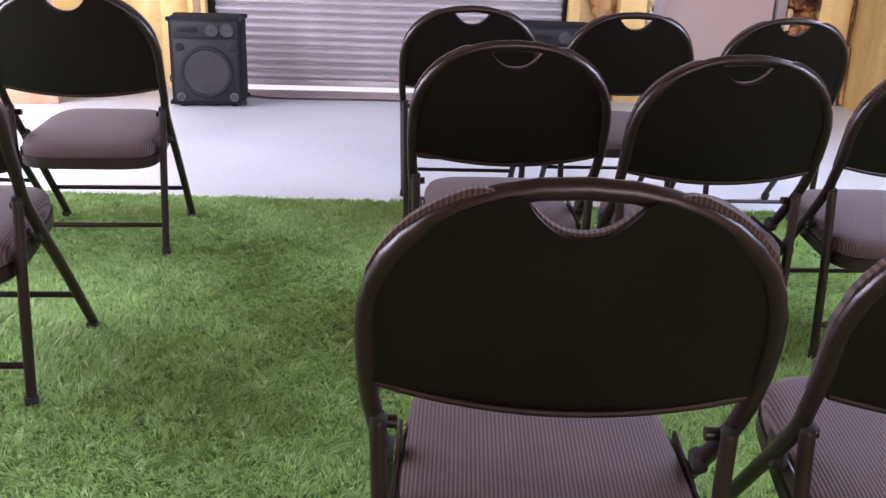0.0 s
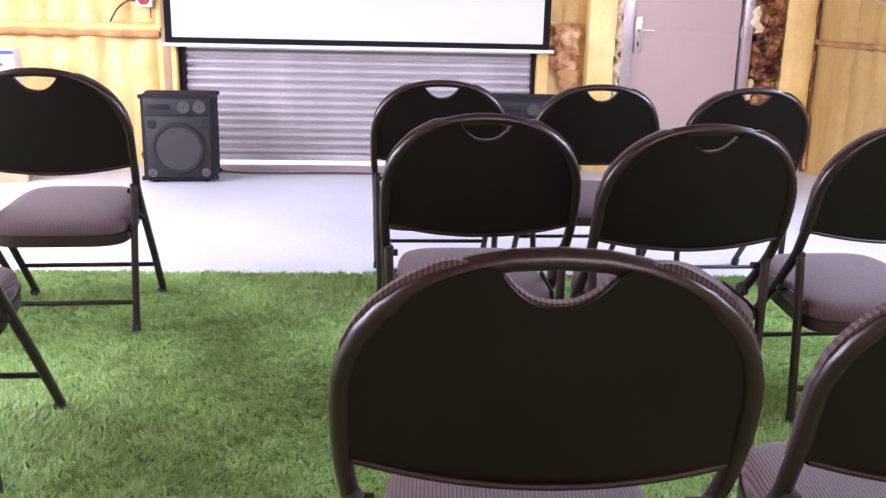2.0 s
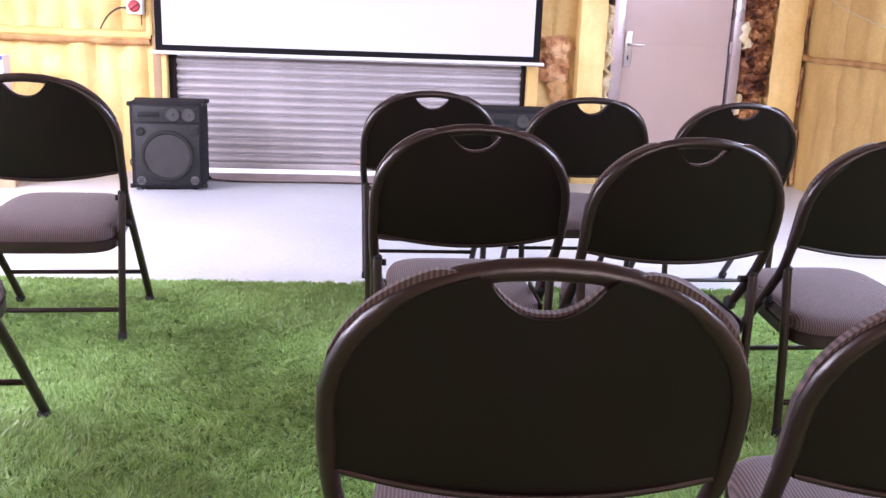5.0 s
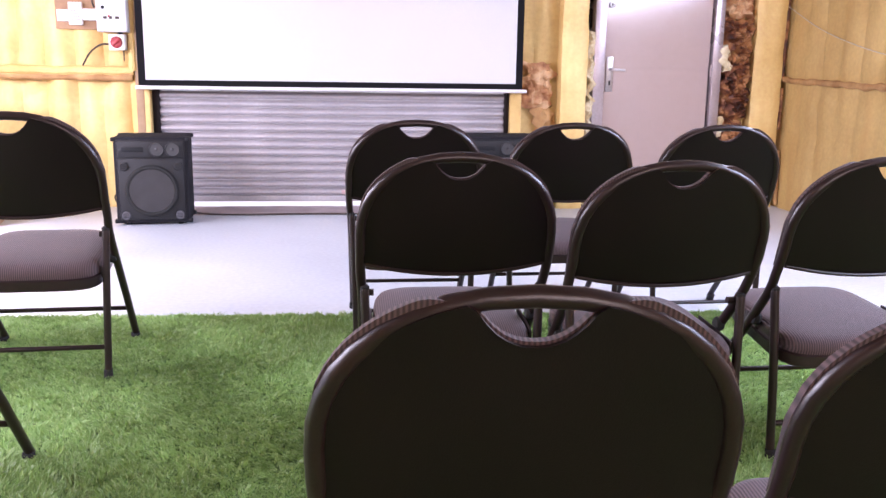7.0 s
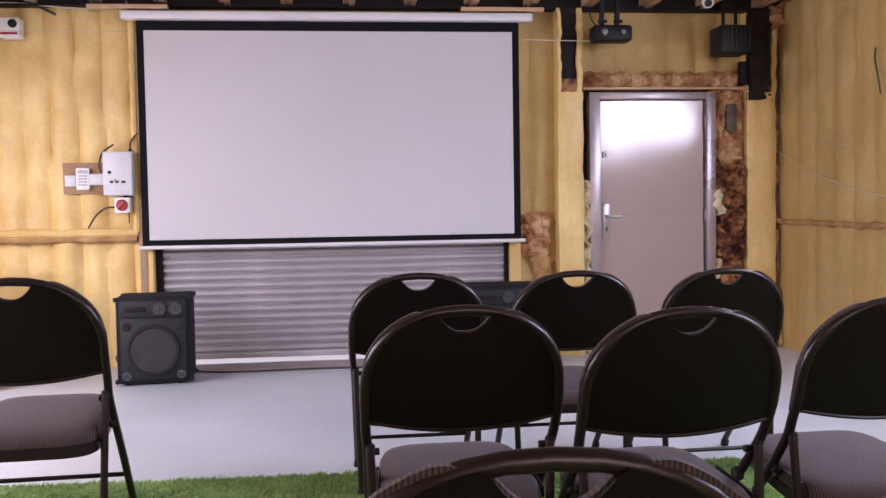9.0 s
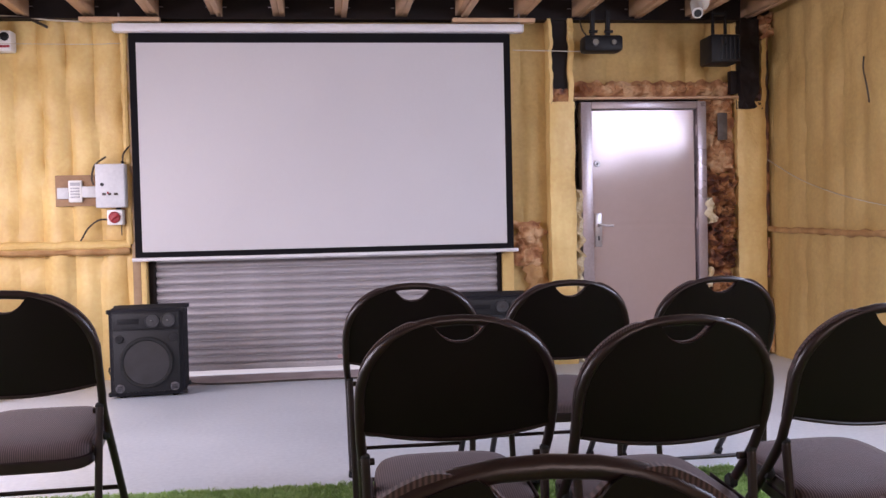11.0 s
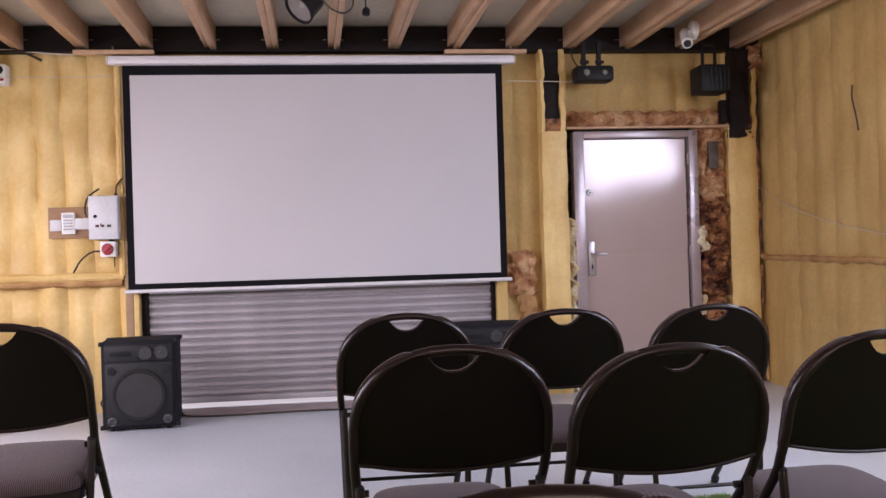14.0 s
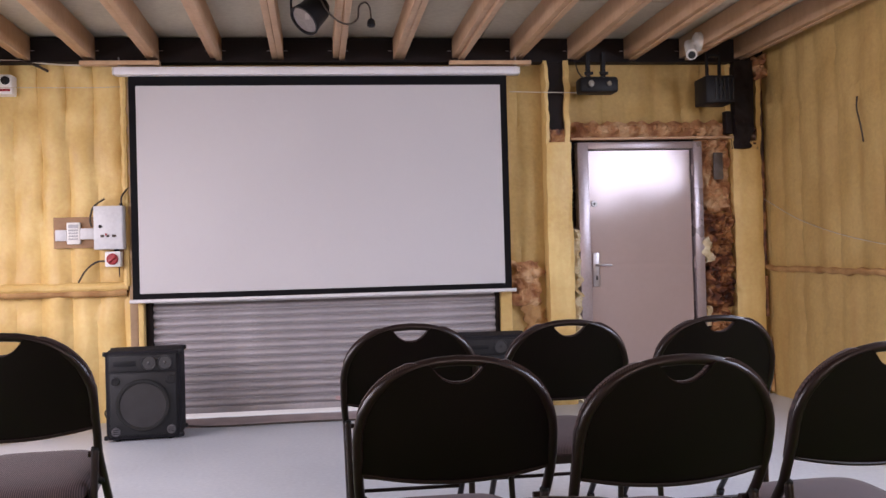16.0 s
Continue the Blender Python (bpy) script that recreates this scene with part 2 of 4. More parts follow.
def tube(bm, path, radius, sides=10, taper=None):
    path = [Vector(q) for q in path]
    up = Vector((0.31, 0.17, 0.93))
    rings = []
    side = None
    for i, q in enumerate(path):
        way = (path[min(i + 1, len(path) - 1)] - path[max(i - 1, 0)]).normalized()
        if side is None:
            side = way.cross(up).normalized()
        side = (side - way * side.dot(way)).normalized()
        other = way.cross(side)
        r = radius if taper is None else radius * taper(i / (len(path) - 1))
        rings.append([bm.verts.new(q + r * (math.cos(a) * side + math.sin(a) * other)) for a in (2 * math.pi * k / sides for k in range(sides))])
    for a, b in zip(rings, rings[1:]):
        for k in range(sides):
            bm.faces.new((a[k], a[(k + 1) % sides], b[(k + 1) % sides], b[k]))
    bm.faces.new(rings[0])
    bm.faces.new(rings[-1])
    return bm


def rod(a, b, radius, sides=10):
    return tube(bmesh.new(), (a, b), radius, sides)


def turned(profile, sides=32, m=Matrix()):
    """A solid of revolution about z from (radius, height) pairs, moved by m."""
    bm = bmesh.new()
    rings = []
    for r, z in profile:
        rings.append([bm.verts.new(m @ Vector((max(r, 1e-4) * math.cos(2 * math.pi * k / sides), max(r, 1e-4) * math.sin(2 * math.pi * k / sides), z))) for k in range(sides)])
    for a, b in zip(rings, rings[1:]):
        for k in range(sides):
            bm.faces.new((a[k], a[(k + 1) % sides], b[(k + 1) % sides], b[k]))
    bm.faces.new(rings[0])
    bm.faces.new(rings[-1])
    return bm


TOWARDS = Matrix.Rotation(radians(90), 4, "X")  # turns +z to -y, towards the seats


def sheet(u0, u1, v0, v1, step, place, back):
    """A solid sheet: place(u, v) is its front, back(u, v) its rear."""
    nu, nv = max(2, round((u1 - u0) / step)), max(2, round((v1 - v0) / step))
    bm = bmesh.new()
    f = [[bm.verts.new(place(u0 + (u1 - u0) * i / nu, v0 + (v1 - v0) * j / nv)) for j in range(nv + 1)] for i in range(nu + 1)]
    for i in range(nu):
        for j in range(nv):
            bm.faces.new((f[i][j], f[i + 1][j], f[i + 1][j + 1], f[i][j + 1]))
    rim = [f[i][0] for i in range(nu + 1)] + [f[nu][j] for j in range(1, nv + 1)] + [f[i][nv] for i in range(nu - 1, -1, -1)] + [f[0][j] for j in range(nv - 1, 0, -1)]
    uv = [(u0 + (u1 - u0) * i / nu, v0) for i in range(nu + 1)] + [(u1, v0 + (v1 - v0) * j / nv) for j in range(1, nv + 1)] \
        + [(u0 + (u1 - u0) * i / nu, v1) for i in range(nu - 1, -1, -1)] + [(u0, v0 + (v1 - v0) * j / nv) for j in range(nv - 1, 0, -1)]
    rear = [bm.verts.new(back(u, v)) for u, v in uv]
    n = len(rim)
    for k in range(n):
        bm.faces.new((rim[k], rim[(k + 1) % n], rear[(k + 1) % n], rear[k]))
    bm.faces.new(rear)
    return bm


def lumps(x, y, z, s):
    return noise.fractal(Vector((x * s, y * s, z * s)), 0.9, 2.1, 4)


def ridge(u, pitch):
    """Foam over corrugated cladding: broad swells with narrow creases."""
    return abs(math.sin(math.pi * u / pitch)) ** 0.38


# ---- large structure ----
EAST, WEST, NORTH, SOUTH = 2.87, -3.5, 6.15, -3.2


def structure(ob, label, category="wall"):
    return tagged(ob, label, category, kind="structure")


structure(part("floor", slab(WEST - 0.2, EAST + 0.2, SOUTH - 0.2, NORTH + 0.04, -0.12, 0.0), PAINTFLOOR), "grey painted concrete floor with faint patches", "floor")
structure(part("ground", slab(-400, 400, -400, 400, -0.5, -0.14), CONCRETE), "plain concrete ground outside the building", "ground")
structure(part("pavement", slab(-6, 6, NORTH + 0.045, 14, -0.13, -0.002), CONCRETE), "pale concrete apron outside the roller shutter", "pavement")


def foam_north(name, x0, x1, z0, z1, mat, pitch=0.19, depth=0.042, label="wall of ribbed yellow sprayed foam insulation", phase=0.0, y=NORTH):
    def front(u, v):
        w = u + phase + 0.022 * noise.noise(Vector((u * 2, v * 1.6, 1)))
        k = math.floor(w / pitch)
        d = depth * (0.65 + 0.7 * noise.noise(Vector((k * 1.7, v * 0.9, 2)))) * ridge(w, pitch) + 0.018 * lumps(u, 0, v, 4)
        return (u, y + 0.02 - d, v)
    return structure(part(name, sheet(x0, x1, z0, z1, 0.022, front, lambda u, v: (u, NORTH + 0.2, v)), mat), label)


def foam_side(name, x, way, y0, y1, z0, z1, mat, label, pitch=0.225, depth=0.022):
    def front(u, v):
        d = depth * ridge(u + 0.012 * noise.noise(Vector((u * 3, v * 2, 5))), pitch) + 0.012 * lumps(0, u, v, 5)
        return (x + way * (d - 0.02), u, v)
    return structure(part(name, sheet(y0, y1, z0, z1, 0.03, front, lambda u, v: (x - way * 0.2, u, v)), mat), label)


TOP = 2.54
foam_north("wall_north", WEST, -1.545, 0.0, TOP, FOAM, 0.173, 0.060, phase=0.027)
# darker foam colour here imitates less light beside and above the door
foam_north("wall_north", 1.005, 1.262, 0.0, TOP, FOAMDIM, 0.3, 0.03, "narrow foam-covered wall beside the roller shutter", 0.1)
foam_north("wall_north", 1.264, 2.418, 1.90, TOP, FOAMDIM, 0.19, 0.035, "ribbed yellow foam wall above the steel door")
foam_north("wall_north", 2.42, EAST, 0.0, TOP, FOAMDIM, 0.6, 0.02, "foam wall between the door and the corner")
structure(part("wall_north", slab(-1.545, 1.005, NORTH + 0.02, NORTH + 0.2, 2.2, TOP), FOAM), "foam wall above the roller shutter behind the screen")

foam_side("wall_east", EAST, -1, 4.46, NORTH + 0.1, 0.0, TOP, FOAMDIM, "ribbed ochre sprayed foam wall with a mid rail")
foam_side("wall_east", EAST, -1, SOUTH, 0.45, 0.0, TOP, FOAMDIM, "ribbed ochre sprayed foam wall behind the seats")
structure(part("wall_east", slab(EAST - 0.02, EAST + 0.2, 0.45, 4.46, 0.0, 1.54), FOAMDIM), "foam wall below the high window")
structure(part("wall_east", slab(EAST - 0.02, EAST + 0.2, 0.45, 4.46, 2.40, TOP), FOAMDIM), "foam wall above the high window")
foam_side("wall_west", WEST, 1, 4.95, NORTH + 0.1, 0.0, TOP, FOAM, "ribbed yellow sprayed foam wall")
foam_side("wall_west", WEST, 1, SOUTH, 0.35, 0.0, TOP, FOAM, "ribbed yellow sprayed foam wall behind the seats")
structure(part("wall_west", slab(WEST - 0.2, WEST + 0.02, 0.35, 4.95, 2.25, TOP), FOAM), "foam wall above the wide doorway")
# closing wall, unseen; its opening is made up for the rear fill
structure(part("wall_south", slab(WEST, -0.35, SOUTH - 0.2, SOUTH, 0, TOP), FOAM), "plain foam wall behind the seats")
structure(part("wall_south", slab(2.15, EAST, SOUTH - 0.2, SOUTH, 0, TOP), FOAM), "plain foam wall behind the seats")
structure(part("wall_south", slab(-0.35, 2.15, SOUTH - 0.2, SOUTH, 2.3, TOP), FOAM), "plain foam wall over the unseen opening for the rear fill")


# the ceiling boards, with open seams, above the joists
def ceiling():
    bm = bmesh.new()
    for i in range(6):
        for j in range(8):
            x0, y0 = WEST - 0.15 + i * 1.122, SOUTH - 0.15 + j * 1.222
            box(bm, x0, x0 + 1.116, y0, y0 + 1.216, TOP - 0.004 * ((i + j) % 2), TOP + 0.03)
    box(bm, WEST - 0.2, EAST + 0.2, SOUTH - 0.2, NORTH + 0.25, TOP + 0.031, TOP + 0.1)
    return part("ceiling", bm, BOARD, smooth=False)


structure(ceiling(), "dull grey-beige ceiling boards with thin seams", "ceiling")


def joist(x, k):
    t = thing("ceiling_joist", pose(x, 6.05, 0, 0, 0, 1.2) @ pose(0, -6.05, 0), "pale planed double timber ceiling joist", "joist", "ceiling joists")
    rng = random.Random(k)
    e = rng.uniform(-0.006, 0.006)
    for name, x0, x1, z0 in (("plank", -0.039, -0.001, 2.388 + e), ("plank", 0.001, 0.037, 2.378 - e)):
        bm = slab(x0, x1, SOUTH, 6.08 + 0.01 * (x0 > 0), z0, TOP - 0.006, bevel=0.003)
        for v in bm.verts:
            if v.co.z < 2.48:
                v.co.z += 0.003 * (6.08 - v.co.y)
        part(name, bm, TIMBER, t)
    return t


for k in range(-8, 8):
    joist(-0.140 + 0.405 * k, k)


def steel_beam():
    t = thing("steel_beam", pose(0, 0, 0), "dark brown primed steel beam under the joist ends", "beam")
    part("web", slab(WEST, EAST, 6.07, 6.12, 2.37, TOP - 0.01), DARKSTEEL, t)
    part("flange", slab(WEST, EAST, 6.03, 6.12, 2.358, 2.369), DARKSTEEL, t)
    for k in range(-7, 7):
        for dx in (0.05, -0.06):
            part("fixing_strap", slab(-0.140 + 0.405 * k + dx - 0.012, -0.140 + 0.405 * k + dx + 0.012, 6.062, 6.0695, 2.44, 2.444), CHROME, t)
    return t


steel_beam()


# foam-clad steel column beside the door, bare and rusty at its head
def column(x0, x1, y0, bare, label):
    t = thing("foam_clad_column", pose(0, 0, 0), label, "column")

    def front(u, v):
        edge = min(u - x0, x1 - u) / (x1 - x0)
        return (u + 0.006 * lumps(u, 3, v, 6), y0 - 0.012 * min(1, edge * 6) + 0.01 * lumps(u, 2, v, 6), v)
    part("cladding", sheet(x0, x1, 0.0, bare, 0.02, front, lambda u, v: (u, NORTH + 0.06, v)), FOAM, t)
    for a, b in ((x0, x0 + 0.022), (x1 - 0.034, x1)):
        part("cladding_edge", sheet(a, b, bare, 2.365, 0.008, lambda u, v: (u + 0.020 * noise.noise(Vector((a * 9, v * 14, 2))), y0 - 0.006 + 0.012 * lumps(u, 4, v, 9), v), lambda u, v: (u, NORTH + 0.05, v)), FOAM, t)
    part("steel_head", slab(x0 + 0.02, x1 - 0.012, y0 + 0.03, NORTH + 0.05, bare - 0.05, 2.37), DARKSTEEL, t)
    part("rusty_edge", sheet(x0 + 0.012, x1 - 0.01, bare - 0.06, bare + 0.09, 0.010,
                             lambda u, v: (u + 0.012 * lumps(u, 5, v, 30), y0 + 0.004 + 0.022 * lumps(u, 1, v, 26), v + 0.03 * noise.noise(Vector((u * 40, 1, 3)))), lambda u, v: (u, NORTH + 0.05, v)), RUSTFOAM, t)
    return t


column(1.258, 1.432, 6.02, 1.80, "steel column clad in yellow foam beside the door")
column(2.62, 2.83, 6.06, 1.80, "steel column clad in ochre foam in the corner")


def foam_patch(name, x0, x1, z0, z1, y, amp, mat, label, scale=16, seed=0, category="foam"):
    """A rough, bulging patch with a ragged edge."""
    def front(u, v):
        e = min(u - x0, x1 - u, v - z0, z1 - v)
        e = max(0.0, min(1.0, e / 0.035))
        d = amp * (0.25 + 1.5 * abs(lumps(u, seed, v, scale)) + 0.4 * noise.noise(Vector((u * 60, seed, v * 60))) * 0.5)
        jx = 0.065 * noise.noise(Vector((v * 17, seed, 1))) * (1 - e)
        jz = 0.035 * noise.noise(Vector((u * 17, seed, 9))) * (1 - e)
        return (u + jx, y - e * max(0.0, d), v + jz)
    ob = part(name, sheet(x0, x1, z0, z1, 0.011, front, lambda u, v: (u, NORTH + 0.19, v)), mat)
    return tagged(ob, label, category)


foam_patch("foam_lintel", 1.455, 2.62, 1.838, 1.948, 6.105, 0.035, RAWFOAM, "rough brownish expanded foam band over the door", 15, 3)
foam_patch("foam_repair", 1.010, 1.215, 0.68, 0.985, 6.115, 0.04, RAWFOAM, "lumpy reddish foam patch on the yellow wall", 13, 5)
foam_patch("foam_repair", 1.10, 1.24, 0.35, 0.70, 6.125, 0.025, STAIN, "smeared brown foam streak on the wall", 9, 6)
foam_patch("door_foam", 2.392, 2.59, 0.0, 0.62, 6.12, 0.085, RUSTFOAM, "dark rusty lumpy foam beside the door frame", 15, 7)
foam_patch("door_foam", 2.392, 2.615, 0.62, 1.30, 6.11, 0.10, RUSTFOAM, "dark rusty lumpy foam beside the door frame", 14, 8)
foam_patch("door_foam", 2.392, 2.615, 1.30, 1.84, 6.12, 0.05, RAWFOAM, "brown lumpy foam beside the door frame", 15, 9)
foam_patch("foam_crust", 2.386, 2.448, 0.95, 1.13, 6.05, 0.04, PALEFOAM, "pale crusty foam squeezed out beside the door frame", 30, 11)
foam_patch("foam_crust", 2.386, 2.425, 0.50, 0.64, 6.06, 0.03, PALEFOAM, "small pale lump of foam beside the door frame", 30, 14)
foam_patch("foam_crust", 1.440, 1.494, 0.0, 1.20, 6.055, 0.045, PALEFOAM, "pale crusty foam squeezed out beside the door frame", 24, 12)
# no crust here: a solid dark strip painted for the gap's shade
foam_patch("foam_crust", 1.436, 1.486, 1.20, 1.84, 6.14, 0.03, DARKSTEEL, "dark solid strip standing for the shaded gap beside the door frame", 20, 13)
tagged(part("steel_plate", slab(2.47, 2.54, 6.05, 6.06, 1.53, 1.72, bevel=0.003), OLDPLATE), "dull stained steel plate beside the door frame", "plate")
tagged(part("lintel_strip", slab(1.44, 2.622, 6.035, 6.10, 1.818, 1.834, bevel=0.003), TIMBER), "thin timber strip above the steel door", "trim")
def torn_bracket():
    """A steel plate with a ragged, tapering foot."""
    def edge(u, v):
        fall = max(0.0, (1.95 - v) / 0.2)
        pull = fall * fall * 0.06 + 0.006 * lumps(u, 8, v, 18)
        return (u + pull * (1 if u < 2.685 else -1), 6.0 + 0.012 * lumps(u, 9, v, 12), v + 0.02 * lumps(u, 6, 1, 30) * fall)
    return part("corner_bracket", sheet(2.616, 2.757, 1.745, 2.357, 0.012, edge, lambda u, v: (u, 6.07, v)), DARKSTEEL)


tagged(torn_bracket(), "dark rusty steel bracket in the corner", "bracket")
tagged(part("corner_bracket", slab(2.562, 2.612, 6.03, 6.09, 1.85, 2.01, bevel=0.004), DARKSTEEL), "dark rusty steel bracket beside the door head", "bracket")


# horizontal rails and creases in the foam
def foam_rail(name, a, b, r, mat, label, seed):
    n = 60
    pts = [Vector(a).lerp(Vector(b), i / n) + Vector((0, 0, 0.012 * noise.noise(Vector((i * 0.21, seed, 0))))) for i in range(n + 1)]
    bm = tube(bmesh.new(), pts, r, 10, lambda t: 1 + 0.4 * noise.noise(Vector((t * 22, seed, 3))))
    return tagged(part(name, bm, mat), label, "rail")


foam_rail("foam_rail", (WEST, 6.105, 0.905), (-1.55, 6.105, 0.897), 0.030, FOAM, "rounded foam ridge over a horizontal wall rail", 1)
foam_rail("stain_band", (WEST, 6.112, 0.866), (-1.56, 6.110, 0.856), 0.026, STAIN, "brown stained edge under the foam ridge", 2)
foam_rail("foam_rail", (EAST - 0.012, 4.3, 0.866), (EAST - 0.012, 6.08, 0.893), 0.020, STAIN, "brown crease along the mid rail of the wall", 3)
foam_rail("corner_crease", (EAST - 0.02, 6.09, 0.90), (EAST - 0.02, 6.09, 2.35), 0.016, RUSTFOAM, "dark brown seam down the wall corner", 4)
foam_rail("corner_crease", (EAST - 0.02, 6.08, 0.55), (EAST - 0.02, 6.08, 0.84), 0.013, RUSTFOAM, "dark brown seam down the wall corner", 5)
foam_rail("corner_crease", (EAST - 0.012, 6.04, 0.02), (EAST - 0.016, 6.06, 0.40), 0.014, STAIN, "brown foam at the foot of the wall", 6)
foam_rail("foam_edge", (-1.552, 6.10, 0.9), (-1.552, 6.10, 2.35), 0.026, FOAM, "rounded foam edge beside the screen", 7)
foam_patch("foam_stub", 2.77, 2.87, 2.24, 2.40, 6.02, 0.05, RAWFOAM, "rough foam lump under the joist in the corner", 20, 17)


# ---- roller shutter ----
def shutter():
    t = thing("roller_shutter", pose(0, 0, 0), "closed galvanised steel roller shutter with curved slats", "shutter", kind="structure")
    pitch = 0.0540
    bm = bmesh.new()
    prof = []
    for i in range(9):
        a = i / 8
        prof.append((-0.022 * math.sin(math.pi * a) ** 0.8, 0.002 + a * (pitch - 0.0095)))
    prof += [(0.014, pitch - 0.0065), (0.014, pitch - 0.001), (0.0, pitch)]
    rows = [[bm.verts.new((x, y, z)) for y, z in prof] for x in (-1.440, 0.912)]
    rows2 = [[bm.verts.new((x, y + 0.006, z)) for y, z in prof] for x in (-1.440, 0.912)]
    for i in range(len(prof) - 1):
        bm.faces.new((rows[0][i], rows[1][i], rows[1][i + 1], rows[0][i + 1]))
        bm.faces.new((rows2[0][i + 1], rows2[1][i + 1], rows2[1][i], rows2[0][i]))
    first = part("slat", bm, GALV, t, place=pose(0, 6.17, 0.072))
    for k in range(1, 41):
        ob = new("slat", first.data)
        ob.parent = t
        ob.matrix_basis = pose(0, 6.17 + 0.0015 * math.sin(k * 2.1), 0.072 + k * pitch)
    part("bottom_rail", slab(-1.440, 0.912, 6.15, 6.185, 0.034, 0.073, bevel=0.004), GALV, t)
    part("guide", slab(-1.452, -1.408, 6.135, 6.20, 0, 2.3, bevel=0.004), DARKSTEEL, t)
    part("guide", slab(0.895, 0.925, 6.135, 6.20, 0, 2.3, bevel=0.004), DARKSTEEL, t)
    part("sticker", slab(-0.22, -0.14, 6.140, 6.1445, 0.085, 0.112), material("pink_sticker", (0.6, 0.42, 0.42)), t, "faded pink sticker")
    return t


shutter()
structure(part("trim", slab(-1.542, -1.490, 6.085, 6.2, 0, 2.25, bevel=0.004), OLDTIMBER), "brown timber post beside the roller shutter", "trim")
structure(part("trim", slab(-1.488, -1.454, 6.075, 6.2, 0, 2.25, bevel=0.004), FOAM), "yellow foam-coated jamb beside the roller shutter", "trim")
structure(part("trim", slab(0.927, 1.003, 6.09, 6.2, 0, 2.25, bevel=0.004), FOAM), "yellowed timber jamb beside the roller shutter", "trim")


def threshold():
    def top(u, v):
        return (u, v + (0.012 * noise.noise(Vector((u * 2.2, 0, 4))) if v < 5.85 else 0.0), 0.005 + 0.002 * lumps(u, v, 0, 6))
    return part("threshold", sheet(-1.40, 0.90, 5.80, 6.13, 0.03, top, lambda u, v: (u, v, 0.0005)), THRESH)


tagged(threshold(), "dusty pinkish concrete strip on the floor under the shutter", "threshold")


# ---- steel door ----
def door():
    t = thing("door_1", pose(0, 0, 0), "closed brushed stainless steel door in a steel frame", "door", kind="structure")
    part("door_frame", slab(1.486, 1.563, 6.05, 6.2, 0, 1.802, bevel=0.004), FRAMESTEEL, t)
    part("door_frame", slab(2.322, 2.387, 6.05, 6.2, 0, 1.802, bevel=0.004), FRAMESTEEL, t)
    part("door_frame", slab(1.563, 2.322, 6.05, 6.2, 1.752, 1.802, bevel=0.004), FRAMESTEEL, t)

    def front(u, v):
        dent = 0.0013 * math.exp(-((v - 0.93 - 0.02 * math.sin(u * 4)) / 0.012) ** 2)
        return (u, 6.085 + 0.0017 * noise.noise(Vector((u * 3.0, 7, v * 2.4))) + 0.0005 * noise.noise(Vector((u * 8, 3, v * 5))) + dent, v)
    leaf = part("leaf", sheet(1.567, 2.308, 0.012, 1.745, 0.012, front, lambda u, v: (u, 6.13, v)), STEEL, t, "brushed stainless steel leaf")
    part("lock", turned([(0.022, 0), (0.022, 0.008), (0.017, 0.012), (0.009, 0.012), (0.009, 0.004), (0.0, 0.004)], 20, pose(1.602, 6.084, 1.376) @ TOWARDS), CHROME, leaf)
    part("lock_core", slab(1.598, 1.606, 6.070, 6.078, 1.366, 1.384), BLACKPLASTIC, leaf)
    plate = part("handle_plate", slab(1.579, 1.630, 6.074, 6.084, 0.80, 1.035, bevel=0.004), CHROME, leaf)
    bm = tube(bmesh.new(), smooth_path([(1.605, 6.075, 0.950), (1.605, 6.04, 0.950), (1.62, 6.028, 0.950), (1.70, 6.028, 0.946)], 5), 0.008, 10)
    part("handle", bm, CHROME, leaf, "chrome lever handle")
    part("keyhole", slab(1.600, 1.610, 6.069, 6.074, 0.845, 0.875), BLACKPLASTIC, leaf)
    for z in (0.25, 0.95, 1.6):
        part("hinge", rod((2.315, 6.062, z - 0.04), (2.315, 6.062, z + 0.04), 0.008), FRAMESTEEL, t)
    return t


door()
structure(part("wall_north", slab(1.455, 2.42, NORTH + 0.06, NORTH + 0.2, 0, 1.9), DARKSTEEL), "dark steel cladding around the door")


